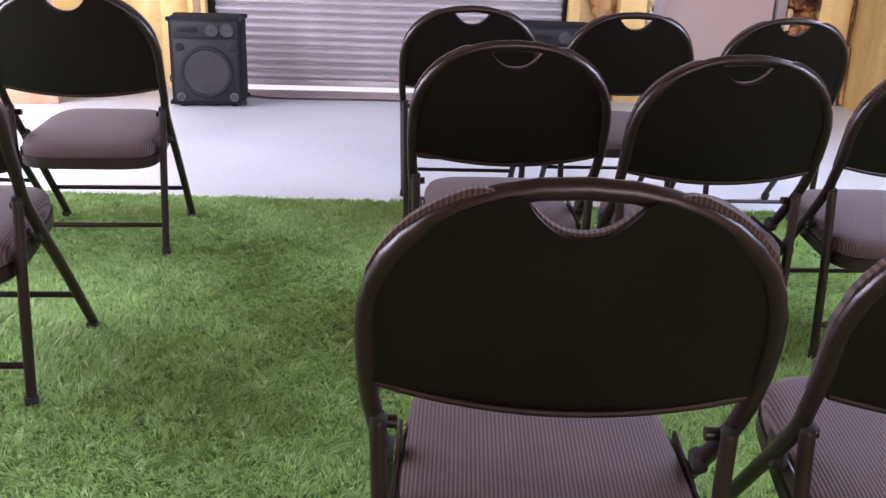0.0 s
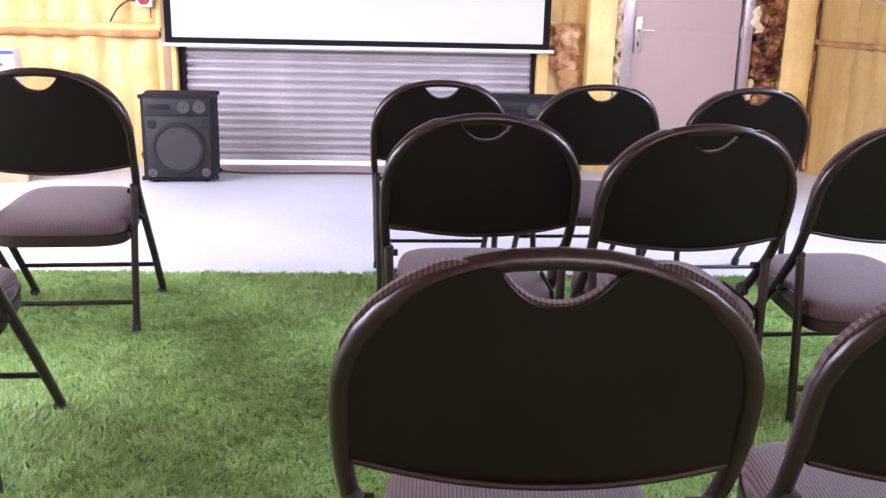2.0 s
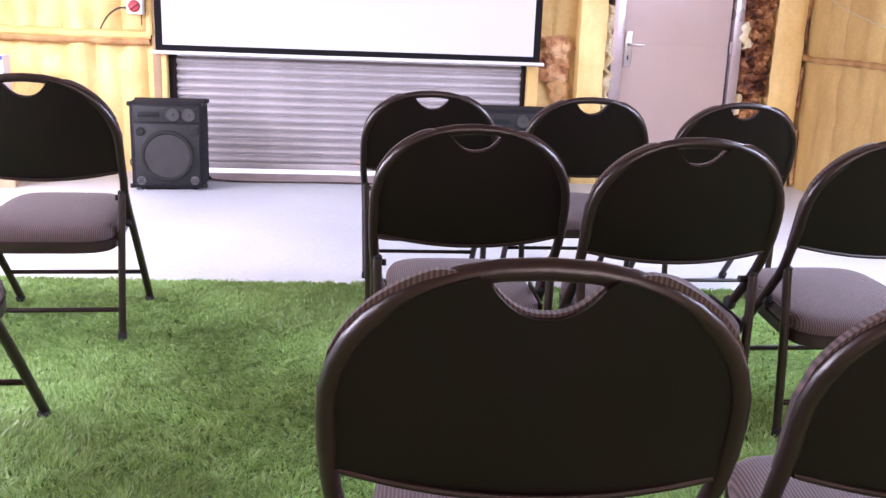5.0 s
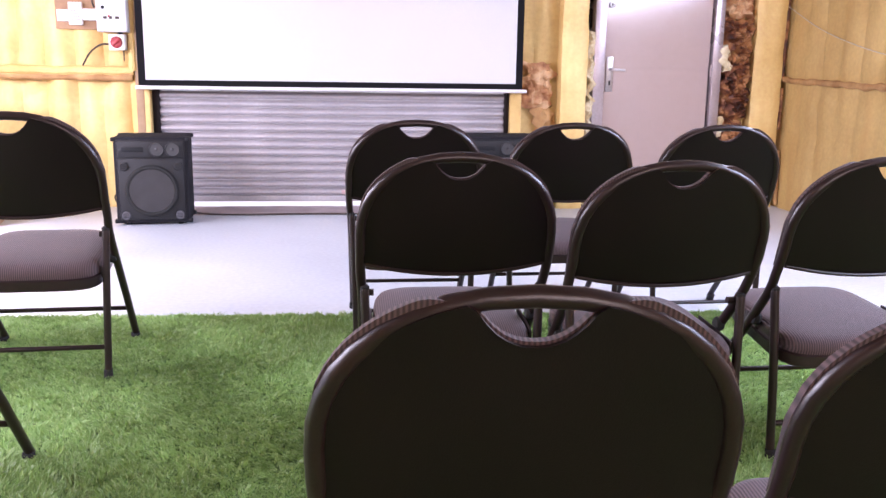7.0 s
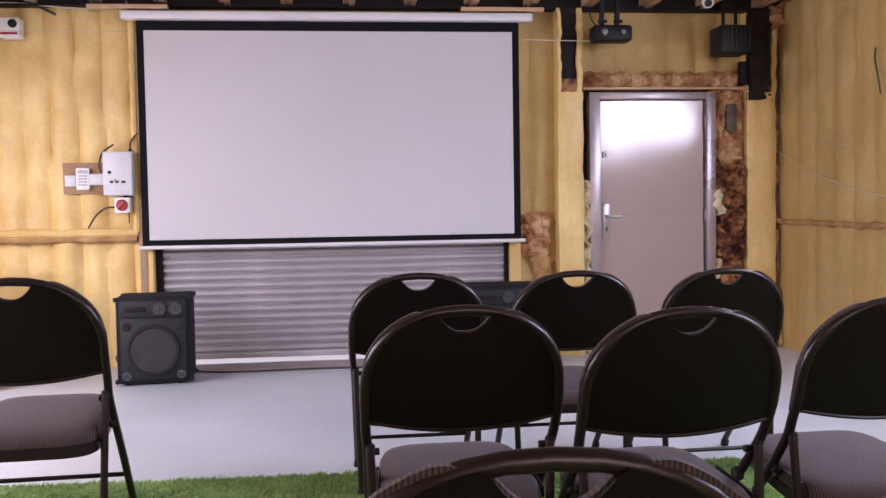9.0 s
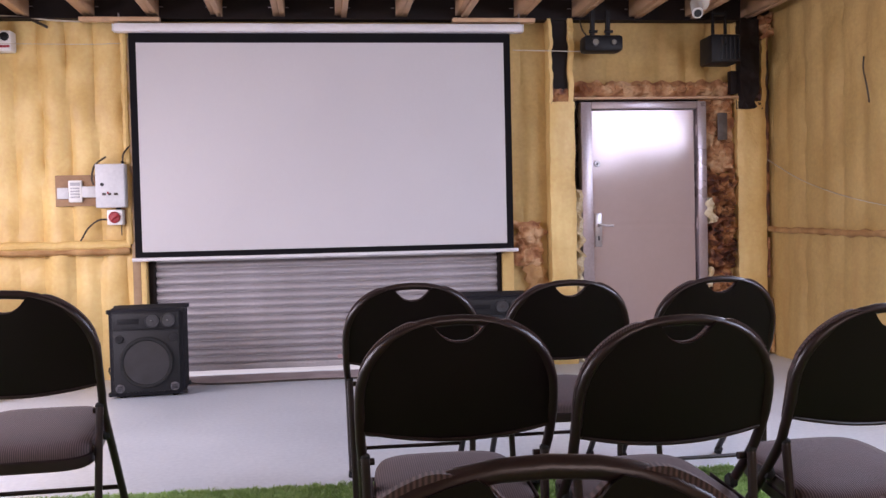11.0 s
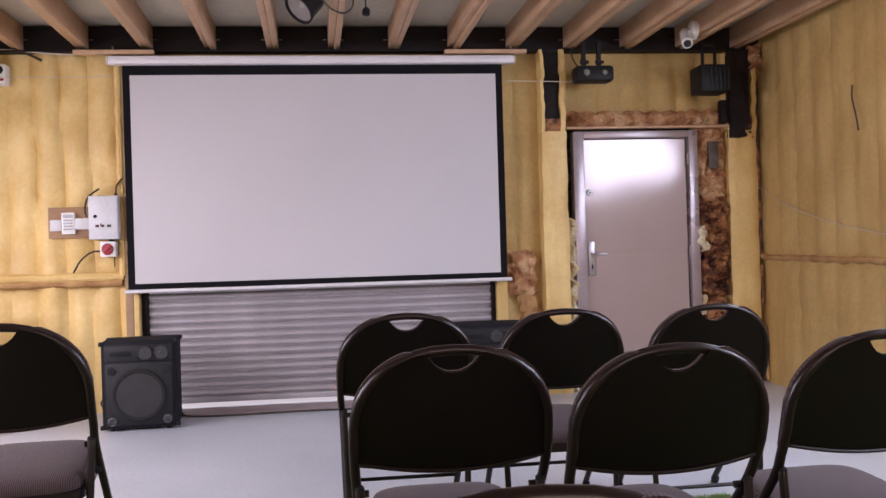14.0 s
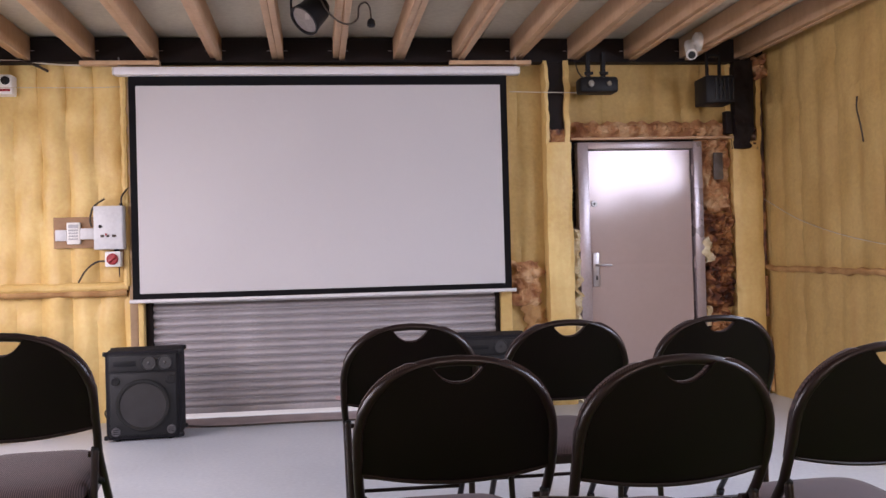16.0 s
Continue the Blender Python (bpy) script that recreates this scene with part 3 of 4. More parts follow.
# ---- projection screen ----
def screen():
    t = thing("projection_screen", pose(0, 0, 0), "pulled-down white projection screen with black borders", "screen")
    y = 6.02

    def sag(u, v):
        return y + 0.004 * math.sin(u * 2.3) * (2.3 - v)
    x0, x1, z0, z1 = -1.463, 0.947, 0.8455, 2.2005
    X0, X1, Z0, Z1 = -1.508, 0.993, 0.808, 2.272
    part("canvas", sheet(x0, x1, z0, z1, 0.08, lambda u, v: (u, sag(u, v), v), lambda u, v: (u, sag(u, v) + 0.002, v)), CANVAS, t, "matt white canvas")
    for a, b, c, d in ((X0, x0, Z0, Z1), (x1, X1, Z0, Z1), (x0, x1, Z0, z0), (x0, x1, z1, Z1)):
        part("border", sheet(a, b, c, d, 0.06, lambda u, v: (u, sag(u, v) - 0.0005, v), lambda u, v: (u, sag(u, v) + 0.002, v)), BLACKCLOTH, t, "black cloth border")
    part("casing", slab(-1.588, 1.072, 5.965, 6.045, 2.263, 2.318, bevel=0.012), WHITEMETAL, t, "white metal roller casing")
    part("end_cap", slab(1.072, 1.080, 5.968, 6.042, 2.266, 2.315, bevel=0.003), WHITEPLASTIC, t)
    part("end_cap", slab(-1.596, -1.588, 5.968, 6.042, 2.266, 2.315, bevel=0.003), WHITEPLASTIC, t)
    bar = tube(bmesh.new(), [(-1.528, y, 0.797), (1.022, y, 0.797)], 0.0125, 12)
    part("weight_bar", bar, WHITEMETAL, t, "white bottom weight bar")
    part("hanging_bracket", slab(1.048, 1.055, 5.98, 6.0, 2.315, 2.40), CHROME, t)
    part("hanging_bracket", slab(-1.56, -1.553, 5.98, 6.0, 2.315, 2.38), CHROME, t)
    return t


screen()
tagged(part("timber_batten", slab(-1.80, -1.30, 5.97, 6.03, 2.330, 2.357, bevel=0.003), TIMBER), "short pale timber batten under the beam", "batten")
tagged(part("timber_batten", slab(0.60, 1.16, 5.97, 6.03, 2.330, 2.357, bevel=0.003), TIMBER), "short pale timber batten under the beam", "batten")


# ---- folding chairs ----
def arch(x):
    return 0.604 + 0.186 * max(0.0, 1 - abs(x / 0.2305) ** 2.25) ** (1 / 2.05)


def lean(z):
    return -0.29 * (z - 0.5)


def back_sheet(y0, y1, grow, crown):
    """The back's panel or pad between two depths; its top follows the frame and dips at the hand hole."""
    bm = bmesh.new()
    cols, rows_n = 44, 10
    half = 0.222 + grow
    front, rear = [], []
    for i in range(cols + 1):
        x = -half + 2 * half * i / cols
        s = x / half
        fade = max(0.0, min(1.0, (abs(x) - 0.06) / 0.06))
        top = arch(x * 0.2305 / (half + 0.0001) * 0.998) + grow * fade * fade * (3 - 2 * fade) - (0.004 if grow else 0.0) * (1 - fade)
        if abs(x) < 0.064:
            top = min(top, arch(0) - 0.008 - 0.045 * (1 - (abs(x) / 0.064) ** 2.4) + grow * 0.22)
        low = 0.526 - 0.024 * (1 - s * s) - grow * 0.3
        f, r = [], []
        for j in range(rows_n + 1):
            v = j / rows_n
            z = low + (max(top, low + 0.02) - low) * v
            hollow = -0.016 * (1 - s * s)
            puff = crown * (1 - s ** 4) * (1 - (2 * v - 1) ** 4)
            f.append(bm.verts.new((x, lean(z) + hollow + y1 + puff, z)))
            r.append(bm.verts.new((x, lean(z) + hollow + y0, z)))
        front.append(f)
        rear.append(r)
    for i in range(cols):
        for j in range(rows_n):
            bm.faces.new((front[i][j], front[i + 1][j], front[i + 1][j + 1], front[i][j + 1]))
            bm.faces.new((rear[i][j + 1], rear[i + 1][j + 1], rear[i + 1][j], rear[i][j]))
        for j in (0, rows_n):
            bm.faces.new((front[i][j], rear[i][j], rear[i + 1][j], front[i + 1][j]))
    for i in (0, cols):
        for j in range(rows_n):
            bm.faces.new((front[i][j], front[i][j + 1], rear[i][j + 1], rear[i][j]))
    return bm


def rounded_plan(bm, rings, cx, cy, hx, hy, slope, power=5.0, count=56):
    """Stacked rounded-square rings of (scale, height); the plan narrows to the front and tilts by slope."""
    made = []
    for s, h in rings:
        ring = []
        for k in range(count):
            a = 2 * math.pi * k / count
            c, q = math.cos(a), math.sin(a)
            px = math.copysign(abs(c) ** (2 / power), c) * hx * s
            py = math.copysign(abs(q) ** (2 / power), q) * hy * s
            ring.append(bm.verts.new((cx + px * (1 - 0.06 * py / hy), cy + py, h + slope * py)))
        made.append(ring)
    for a, b in zip(made, made[1:]):
        for k in range(count):
            bm.faces.new((a[k], a[(k + 1) % count], b[(k + 1) % count], b[k]))
    bm.faces.new(made[0])
    bm.faces.new(made[-1])
    return bm


def folding_chair():
    t = thing("folding_chair", pose(0, 0, 0), "black folding chair with ribbed brown-grey padded seat", "chair", "rows of folding chairs")
    r = 0.0122
    left = [(-0.214, 0.425, 0.012), (-0.219, 0.25, 0.215), (-0.224, 0.062, 0.425), (-0.229, 0.012, 0.50), (-0.2305, lean(0.56), 0.56)]
    top = []
    for k in range(1, 18):
        a = math.pi * (1 - k / 18)
        x = 0.2305 * math.copysign(abs(math.cos(a)) ** 0.9, math.cos(a))
        z = arch(x)
        top.append((x, lean(z), z))
    right = [(-x, y, z) for x, y, z in reversed(left)]
    path = smooth_path(left, 4) + [Vector((-0.2305, lean(0.604), 0.604))] + [Vector(q) for q in top] + [Vector((0.2305, lean(0.604), 0.604))] + smooth_path(right, 4)
    part("back_frame", tube(bmesh.new(), path, r, 12), FRAME, t, "black steel tube bent over the back and down to the front feet")
    part("back_panel", back_sheet(-0.004, 0.004, 0.0, 0.0), VINYL, t, "dull black vinyl back")
    part("back_pad", back_sheet(0.006, 0.020, 0.0165, 0.014), CLOTH, t, "ribbed cloth pad")
    piping = [(x, lean(0.515) - 0.016 * (1 - (x / 0.222) ** 2) - 0.004, 0.524 - 0.024 * (1 - (x / 0.222) ** 2)) for x in [-0.218 + 0.436 * i / 20 for i in range(21)]]
    part("piping", tube(bmesh.new(), piping, 0.0045, 8), FRAME, t)
    seat = part("seat", rounded_plan(bmesh.new(), [(0.93, -0.036), (0.985, -0.032), (1.0, -0.018), (0.99, -0.004), (0.955, 0.006), (0.88, 0.013), (0.7, 0.019), (0.35, 0.022), (0.02, 0.023)], 0, 0.165, 0.196, 0.205, 0.085), CLOTH, t,
                "padded seat in ribbed brown-grey cloth", place=pose(0, 0, 0.346))
    part("seat_frame", rounded_plan(bmesh.new(), [(0.92, -0.066), (0.99, -0.065), (1.012, -0.060), (1.012, -0.034), (0.98, -0.030), (0.9, -0.030)], 0, 0.165, 0.196, 0.205, 0.085), FRAME, t, place=pose(0, 0, 0.346))
    for s in (-1, 1):
        leg = part("leg", tube(bmesh.new(), smooth_path([(s * 0.206, 0.0, 0.012), (s * 0.213, 0.010, 0.25), (s * 0.2185, 0.024, 0.43), (s * 0.219, 0.027, 0.455)], 4), 0.0112, 12), FRAME, t)
        part("rubber_foot", turned([(0.0135, 0), (0.0145, 0.006), (0.0135, 0.035), (0.011, 0.036)], 14, pose(s * 0.206, 0, 0)), RUBBER, leg)
        part("leg_cap", turned([(0.0118, 0), (0.012, 0.006), (0.008, 0.011), (0, 0.012)], 12, pose(s * 0.219, 0.027, 0.453)), RUBBER, leg)
        part("rubber_foot", turned([(0.0145, 0), (0.0155, 0.006), (0.0145, 0.032), (0.012, 0.034)], 14, pose(s * 0.214, 0.42, 0, 38, 0, 0)), RUBBER, t)
        arm = slab(s * 0.200 - 0.003, s * 0.200 + 0.003, 0.02, 0.20, -0.014, 0.014, bevel=0.002)
        part("bracket", arm, FRAME, t, place=pose(0, 0, 0.325, 5))
        part("pivot_bolt", turned([(0.009, -0.004), (0.009, 0.026), (0.006, 0.030), (0, 0.030)], 12, pose(s * 0.2, 0.05, 0.438) @ Matrix.Rotation(radians(90) * s, 4, "Y")), FRAME, t)
        part("knob", turned([(0.016, 0), (0.02, 0.008), (0.016, 0.02), (0, 0.024)], 14, pose(s * 0.205, 0.12, 0.355) @ Matrix.Rotation(radians(90) * s, 4, "Y")), RUBBER, t)
    part("crossbar", rod((-0.208, 0.004, 0.105), (0.208, 0.004, 0.105), 0.0075), FRAME, t)
    part("crossbar", rod((-0.216, 0.315, 0.139), (0.216, 0.315, 0.139), 0.0075), FRAME, t)
    return t


CHAIRS = [  # x, y of the rear feet, turn, size
    (0.165, 0.945, -2.0, 0.975),
    (0.196, 2.120, 2.0, 0.988),
    (0.674, 2.008, 5.5, 0.984),
    (1.213, 2.095, 4.0, 0.988),
    (0.142, 3.150, 2.0, 0.994),
    (0.716, 3.270, 3.0, 0.978),
    (1.260, 3.240, 3.0, 0.978),
    (0.697, 0.962, -3.0, 0.947),
    (-1.036, 2.722, 4.5, 1.03),
    (-1.046, 1.733, 3.5, 1.02),
    (-1.610, 2.780, 0.0, 1.03),
]
model = folding_chair()
for i, (x, y, turn, size) in enumerate(CHAIRS):
    chair = copy_thing(model, pose(x, y, 0, 0, 0, turn)) if i else model
    if i:
        chair.scale = (size, size, size + (0.015 if size > 1 else 0.0))
    if x < -1.0:
        for piece in chair.children:  # seats folded a little less far down
            if piece.name.startswith("seat"):
                piece.location.z += 0.024
model.matrix_basis = pose(CHAIRS[0][0], CHAIRS[0][1], 0, 0, 0, CHAIRS[0][2]) @ Matrix.Scale(CHAIRS[0][3], 4)


# ---- loudspeakers ----
def loudspeaker(m, label):
    """Cabinet with its front at y = 0, centred on x, standing on z = 0."""
    t = thing("loudspeaker", m, label, "loudspeaker", "loudspeakers")
    w, h, d = 0.212, 0.528, 0.33
    part("cabinet", slab(-w, w, 0.012, d, 0.012, h, bevel=0.012), CARPET, t)
    part("baffle", slab(-w + 0.018, w - 0.018, 0.004, 0.014, 0.03, h - 0.018, bevel=0.003), BLACKPLASTIC, t)
    part("horn_panel", slab(-w + 0.024, w - 0.024, -0.002, 0.006, h - 0.118, h - 0.026, bevel=0.003), GRILLE, t)
    for x in (0.035, 0.125):
        horn = part("tweeter", turned([(0.041, 0.0), (0.041, 0.008), (0.037, 0.010), (0.030, 0.002), (0.020, -0.008), (0.0, -0.010)], 26, pose(x, -0.002, h - 0.072) @ TOWARDS), HORN, t)
        part("rim", turned([(0.033, 0.006), (0.0395, 0.013), (0.0425, 0.008)], 26, pose(x, -0.002, h - 0.072) @ TOWARDS), RIM, horn)
        part("plug", turned([(0.013, -0.006), (0.013, 0.006), (0.004, 0.012), (0, 0.012)], 14, pose(x, -0.002, h - 0.072) @ TOWARDS), CONE, horn)
    bm = slab(-0.165, -0.04, -0.006, 0.0, h - 0.088, h - 0.058, bevel=0.003)
    part("badge", bm, BLACKPLASTIC, t)
    part("grille", slab(-w + 0.026, w - 0.026, -0.003, 0.006, 0.036, h - 0.128, bevel=0.004), GRILLE, t, "dark mesh grille")
    c = pose(0, -0.003, 0.212) @ TOWARDS
    part("surround", turned([(0.150, 0), (0.153, 0.012), (0.146, 0.024), (0.134, 0.024), (0.128, 0.016)], 44, c), RUBBER, t)
    part("cone", turned([(0.129, 0.019), (0.12, 0.018), (0.055, 0.003), (0.050, 0.004), (0.03, 0.009), (0.0, 0.011)], 44, c), CONE, t, "grey paper cone")
    for x in (-0.155, 0.155):
        for z in (0.062, 0.356):
            port = part("corner_vent", turned([(0.026, 0), (0.026, 0.005), (0.022, 0.008), (0.0, 0.008)], 20, pose(x, -0.004, z) @ TOWARDS), VENT if z < 0.1 else GRILLE, t)
            for q in range(3):
                part("slot", slab(x - 0.016, x + 0.016, -0.0145, -0.0115, z - 0.012 + 0.011 * q, z - 0.008 + 0.011 * q), BLACKPLASTIC, port)
    for x in (-w, w):
        for z in (0.026, h - 0.014):
            for y in (0.022, d - 0.02):
                part("corner_guard", slab(x - 0.013, x + 0.013, y - 0.013, y + 0.013, z - 0.013, z + 0.013, bevel=0.006), BLACKPLASTIC, t)
    for x in (-0.15, 0.15):
        for y in (0.05, 0.28):
            part("rubber_foot", turned([(0.016, 0), (0.018, 0.014)], 14, pose(x, y, 0)), RUBBER, t)
    return t


loudspeaker(pose(-1.336, 5.45, 0, 0, 0, 5), "charcoal carpeted loudspeaker with one woofer and two horns")
loudspeaker(pose(0.79, 5.60, 0, 0, 0, -3), "charcoal carpeted loudspeaker standing behind the chairs")


def cable(name, pts, r, mat, label, steps=6):
    return tagged(part(name, tube(bmesh.new(), smooth_path(pts, steps), r, 8), mat), label, "cable")


cable("speaker_cable", [(-1.2, 5.83, 0.03), (-1.10, 5.81, 0.008), (-0.85, 5.775, 0.008), (-0.4, 5.80, 0.008), (0.2, 5.785, 0.008), (0.62, 5.86, 0.03)], 0.006, WIRE, "dark cable lying on the floor by the shutter")
cable("speaker_cable", [(-1.58, 5.80, 0.03), (-1.68, 5.95, 0.10), (-1.60, 6.08, 0.16)], 0.005, WIRE, "dark cable rising behind the loudspeaker")


# ---- wall equipment ----
def control_box():
    t = thing("control_box", pose(0.067, 0, -0.003), "light grey steel control box on the foam wall", "electrical box")
    part("body", slab(-1.806, -1.622, 6.00, 6.14, 1.143, 1.425, bevel=0.004), GREYBOX, t)
    lid = part("door", slab(-1.803, -1.625, 5.992, 5.999, 1.146, 1.422, bevel=0.002), GREYBOX, t)
    part("lock", turned([(0.011, 0), (0.011, 0.006), (0, 0.007)], 16, pose(-1.762, 5.992, 1.292) @ TOWARDS), BLACKPLASTIC, lid)
    for x, w in ((-1.762, 0.022), (-1.725, 0.018), (-1.69, 0.026)):
        part("emblem_bar", slab(x, x + w, 5.989, 5.992, 1.222, 1.238), WIRE, lid)
    part("emblem_bar", slab(-1.732, -1.722, 5.988, 5.992, 1.232, 1.246), REDPLASTIC, lid)
    part("gland", rod((-1.68, 6.06, 1.12), (-1.68, 6.06, 1.145), 0.016), BLACKPLASTIC, t)
    part("gland", rod((-1.645, 6.06, 1.425), (-1.645, 6.06, 1.445), 0.010), BLACKPLASTIC, t)
    return t


control_box()


def isolator():
    t = thing("isolator_switch", pose(0.063, 0, 0.005), "white isolator switch with a red rotary knob", "switch")
    part("backplate", slab(-1.70, -1.622, 6.09, 6.14, 1.03, 1.145), PLY, t)
    part("body", slab(-1.742, -1.644, 6.02, 6.10, 1.022, 1.122, bevel=0.008), WHITEPLASTIC, t)
    knob = part("knob", turned([(0.037, 0), (0.037, 0.007), (0.030, 0.013), (0, 0.014)], 28, pose(-1.693, 6.02, 1.072) @ TOWARDS), REDPLASTIC, t, "red rotary knob")
    grip = slab(-0.034, 0.034, -0.012, 0.0, -0.008, 0.008, bevel=0.003)
    part("grip", grip, REDPLASTIC, knob, place=pose(-1.693, 6.008, 1.072, 0, -40, 0))
    return t


isolator()


def keypad():
    t = thing("alarm_keypad", pose(0.067, 0, -0.010), "white alarm keypad on a brown plywood patch", "keypad")
    part("body", slab(-1.990, -1.906, 6.055, 6.085, 1.190, 1.332, bevel=0.006), WHITEPLASTIC, t)
    part("display", slab(-1.978, -1.918, 6.051, 6.056, 1.296, 1.318), GREYKEY, t)
    key = slab(-0.0065, 0.0065, -0.004, 0, -0.0055, 0.0055, bevel=0.0015)
    first = part("key", key, GREYKEY, t, place=pose(-1.970, 6.055, 1.28))
    for i in range(4):
        for j in range(4):
            if i or j:
                ob = new("key", first.data)
                ob.parent = t
                ob.matrix_basis = pose(-1.970 + 0.0147 * i, 6.055, 1.28 - 0.019 * j)
    return t


keypad()
tagged(part("plywood_patch", slab(-2.012, -1.745, 6.085, 6.15, 1.155, 1.357, bevel=0.003), PLY), "brown plywood patch let into the foam", "board")
tagged(part("cable_trunking", slab(-1.996, -1.926, 6.062, 6.085, 1.203, 1.275, bevel=0.003), GREYBOX), "short piece of light grey trunking", "trunking")
tagged(part("cable_trunking", slab(-1.838, -1.742, 6.052, 6.085, 1.210, 1.282, bevel=0.003), GREYBOX), "short piece of light grey trunking", "trunking")
cable("wall_cable", [(-1.68, 6.06, 1.065), (-1.74, 6.055, 1.06), (-1.81, 6.07, 1.01), (-1.865, 6.09, 0.93)], 0.006, WIRE, "dark cable drooping from the switch")
cable("wall_cable", [(-1.765, 6.06, 1.29), (-1.775, 6.06, 1.34), (-1.755, 6.07, 1.42), (-1.69, 6.09, 1.475)], 0.006, WIRE, "dark cable curving into the foam")
cable("wall_cable", [(-1.578, 6.06, 1.44), (-1.571, 6.06, 1.49), (-1.535, 6.09, 1.55)], 0.006, WIRE, "dark cable curving into the foam")
cable("wall_cable", [(-1.602, 6.08, 1.03), (-1.605, 6.09, 0.96)], 0.004, WIRE, "short dark cable below the switch")
cable("wall_cable", [(-3.2, 6.06, 2.372), (-2.3, 6.05, 2.375), (-1.95, 6.04, 2.345), (-1.63, 6.03, 2.335)], 0.006, PALEWIRE, "pale cable along the top of the wall")
cable("catenary_wire", [(WEST + 0.1, 5.99, 2.20), (-1.9, 5.99, 2.185), (-1.55, 5.99, 2.19)], 0.0022, PALEWIRE, "thin pale wire across the wall")
cable("catenary_wire", [(1.0, 5.96, 2.14), (1.3, 5.93, 2.128), (1.56, 5.9, 2.118)], 0.003, PALEWIRE, "thin pale wire to the projector")
cable("wall_wire", [(EAST - 0.03, 6.06, 1.386), (EAST - 0.03, 5.6, 1.22), (EAST - 0.03, 5.1, 1.10), (EAST - 0.03, 4.6, 1.02)], 0.0025, PALEWIRE, "thin pale wire sagging across the wall")
cable("wall_strap", [(EAST - 0.02, 4.905, 1.90), (EAST - 0.03, 4.895, 1.83), (EAST - 0.04, 4.855, 1.75), (EAST - 0.04, 4.835, 1.68), (EAST - 0.02, 4.855, 1.63)], 0.005, WIRE, "dark strap hanging from the foam wall")
cable("wall_cable", [(-2.12, 6.08, 2.36), (-2.06, 6.07, 2.33), (-2.02, 6.08, 2.31)], 0.009, WIRE, "short dark cable stub at the top of the wall")


def alarm_box():
    t = thing("alarm_siren", pose(0.093, 0, -0.043), "white alarm box with a black dome and red stripe", "alarm")
    part("body", slab(-2.45, -2.325, 6.03, 6.13, 2.195, 2.325, bevel=0.01), WHITEPLASTIC, t)
    part("dome", turned([(0.028, 0), (0.026, 0.01), (0.015, 0.02), (0, 0.022)], 20, pose(-2.365, 6.03, 2.285) @ TOWARDS), BLACKPLASTIC, t)
    part("stripe", slab(-2.44, -2.335, 6.027, 6.0305, 2.215, 2.23), REDPLASTIC, t)
    return t


alarm_box()


def projector():
    t = thing("stage_projector", pose(1.584, 5.80, 2.106), "black two-lens light effect hung from the beam", "projector")
    part("body", slab(-0.132, 0.132, 0, 0.14, 0, 0.106, bevel=0.022), BLACKPLASTIC, t)
    for x, r in ((-0.058, 0.030), (0.066, 0.024)):
        ring = part("lens_ring", turned([(r, 0), (r, 0.012), (r * 0.8, 0.012), (r * 0.75, 0.004)], 24, pose(x, 0.002, 0.056) @ TOWARDS), BLACKPLASTIC, t)
        part("lens", turned([(r * 0.78, 0.003), (r * 0.5, 0.008), (0, 0.010)], 24, pose(x, 0.002, 0.056) @ TOWARDS), LENS, ring)
    for x in (-0.06, 0.045):
        part("bracket", slab(x - 0.012, x + 0.012, 0.05, 0.09, 0.11, 0.276), BLACKPLASTIC, t)
        part("knob", rod((x - 0.028, 0.05, 0.135), (x + 0.028, 0.05, 0.135), 0.011), BLACKPLASTIC, t)
    return t


projector()
cable("projector_cable", [(1.485, 5.84, 2.20), (1.455, 5.86, 2.25), (1.465, 5.95, 2.32), (1.485, 6.04, 2.355)], 0.005, WIRE, "dark cable looping to the beam")


def flood():
    t = thing("stage_light", pose(2.405, 5.75, 2.021), "black box-shaped stage light in the corner", "stage light")
    part("body", slab(-0.105, 0.105, 0, 0.2, 0, 0.185, bevel=0.012), BLACKPLASTIC, t)
    for k in range(5):
        part("fin", slab(-0.04 + 0.03 * k, -0.034 + 0.03 * k, -0.012, 0.0, 0.02, 0.165), HORN, t)
    part("bracket", slab(-0.05, -0.038, 0.10, 0.13, 0.17, 0.36), BLACKPLASTIC, t)
    part("bracket", slab(0.038, 0.05, 0.10, 0.13, 0.17, 0.36), BLACKPLASTIC, t)
    part("yoke", slab(-0.05, 0.05, 0.10, 0.13, 0.33, 0.352), BLACKPLASTIC, t)
    return t


flood()


def cctv():
    t = thing("security_camera", pose(2.258, 5.73, 2.425), "small white security camera on the side of a joist", "camera")
    part("base", turned([(0.045, 0), (0.045, 0.02), (0.03, 0.03), (0, 0.03)], 24, pose(0, 0, 0, 0, -90, 0)), WHITEPLASTIC, t)
    part("arm", rod((-0.02, 0, 0), (-0.05, -0.015, -0.03), 0.012), WHITEPLASTIC, t)
    part("body", rod((-0.035, 0.04, -0.005), (-0.075, -0.08, -0.08), 0.026, 18), WHITEPLASTIC, t)
    part("lens", rod((-0.0752, -0.0806, -0.0804), (-0.0775, -0.0875, -0.0847), 0.017, 16), HORN, t)
    t.scale = (1.4, 1.4, 1.4)
    return t


cctv()


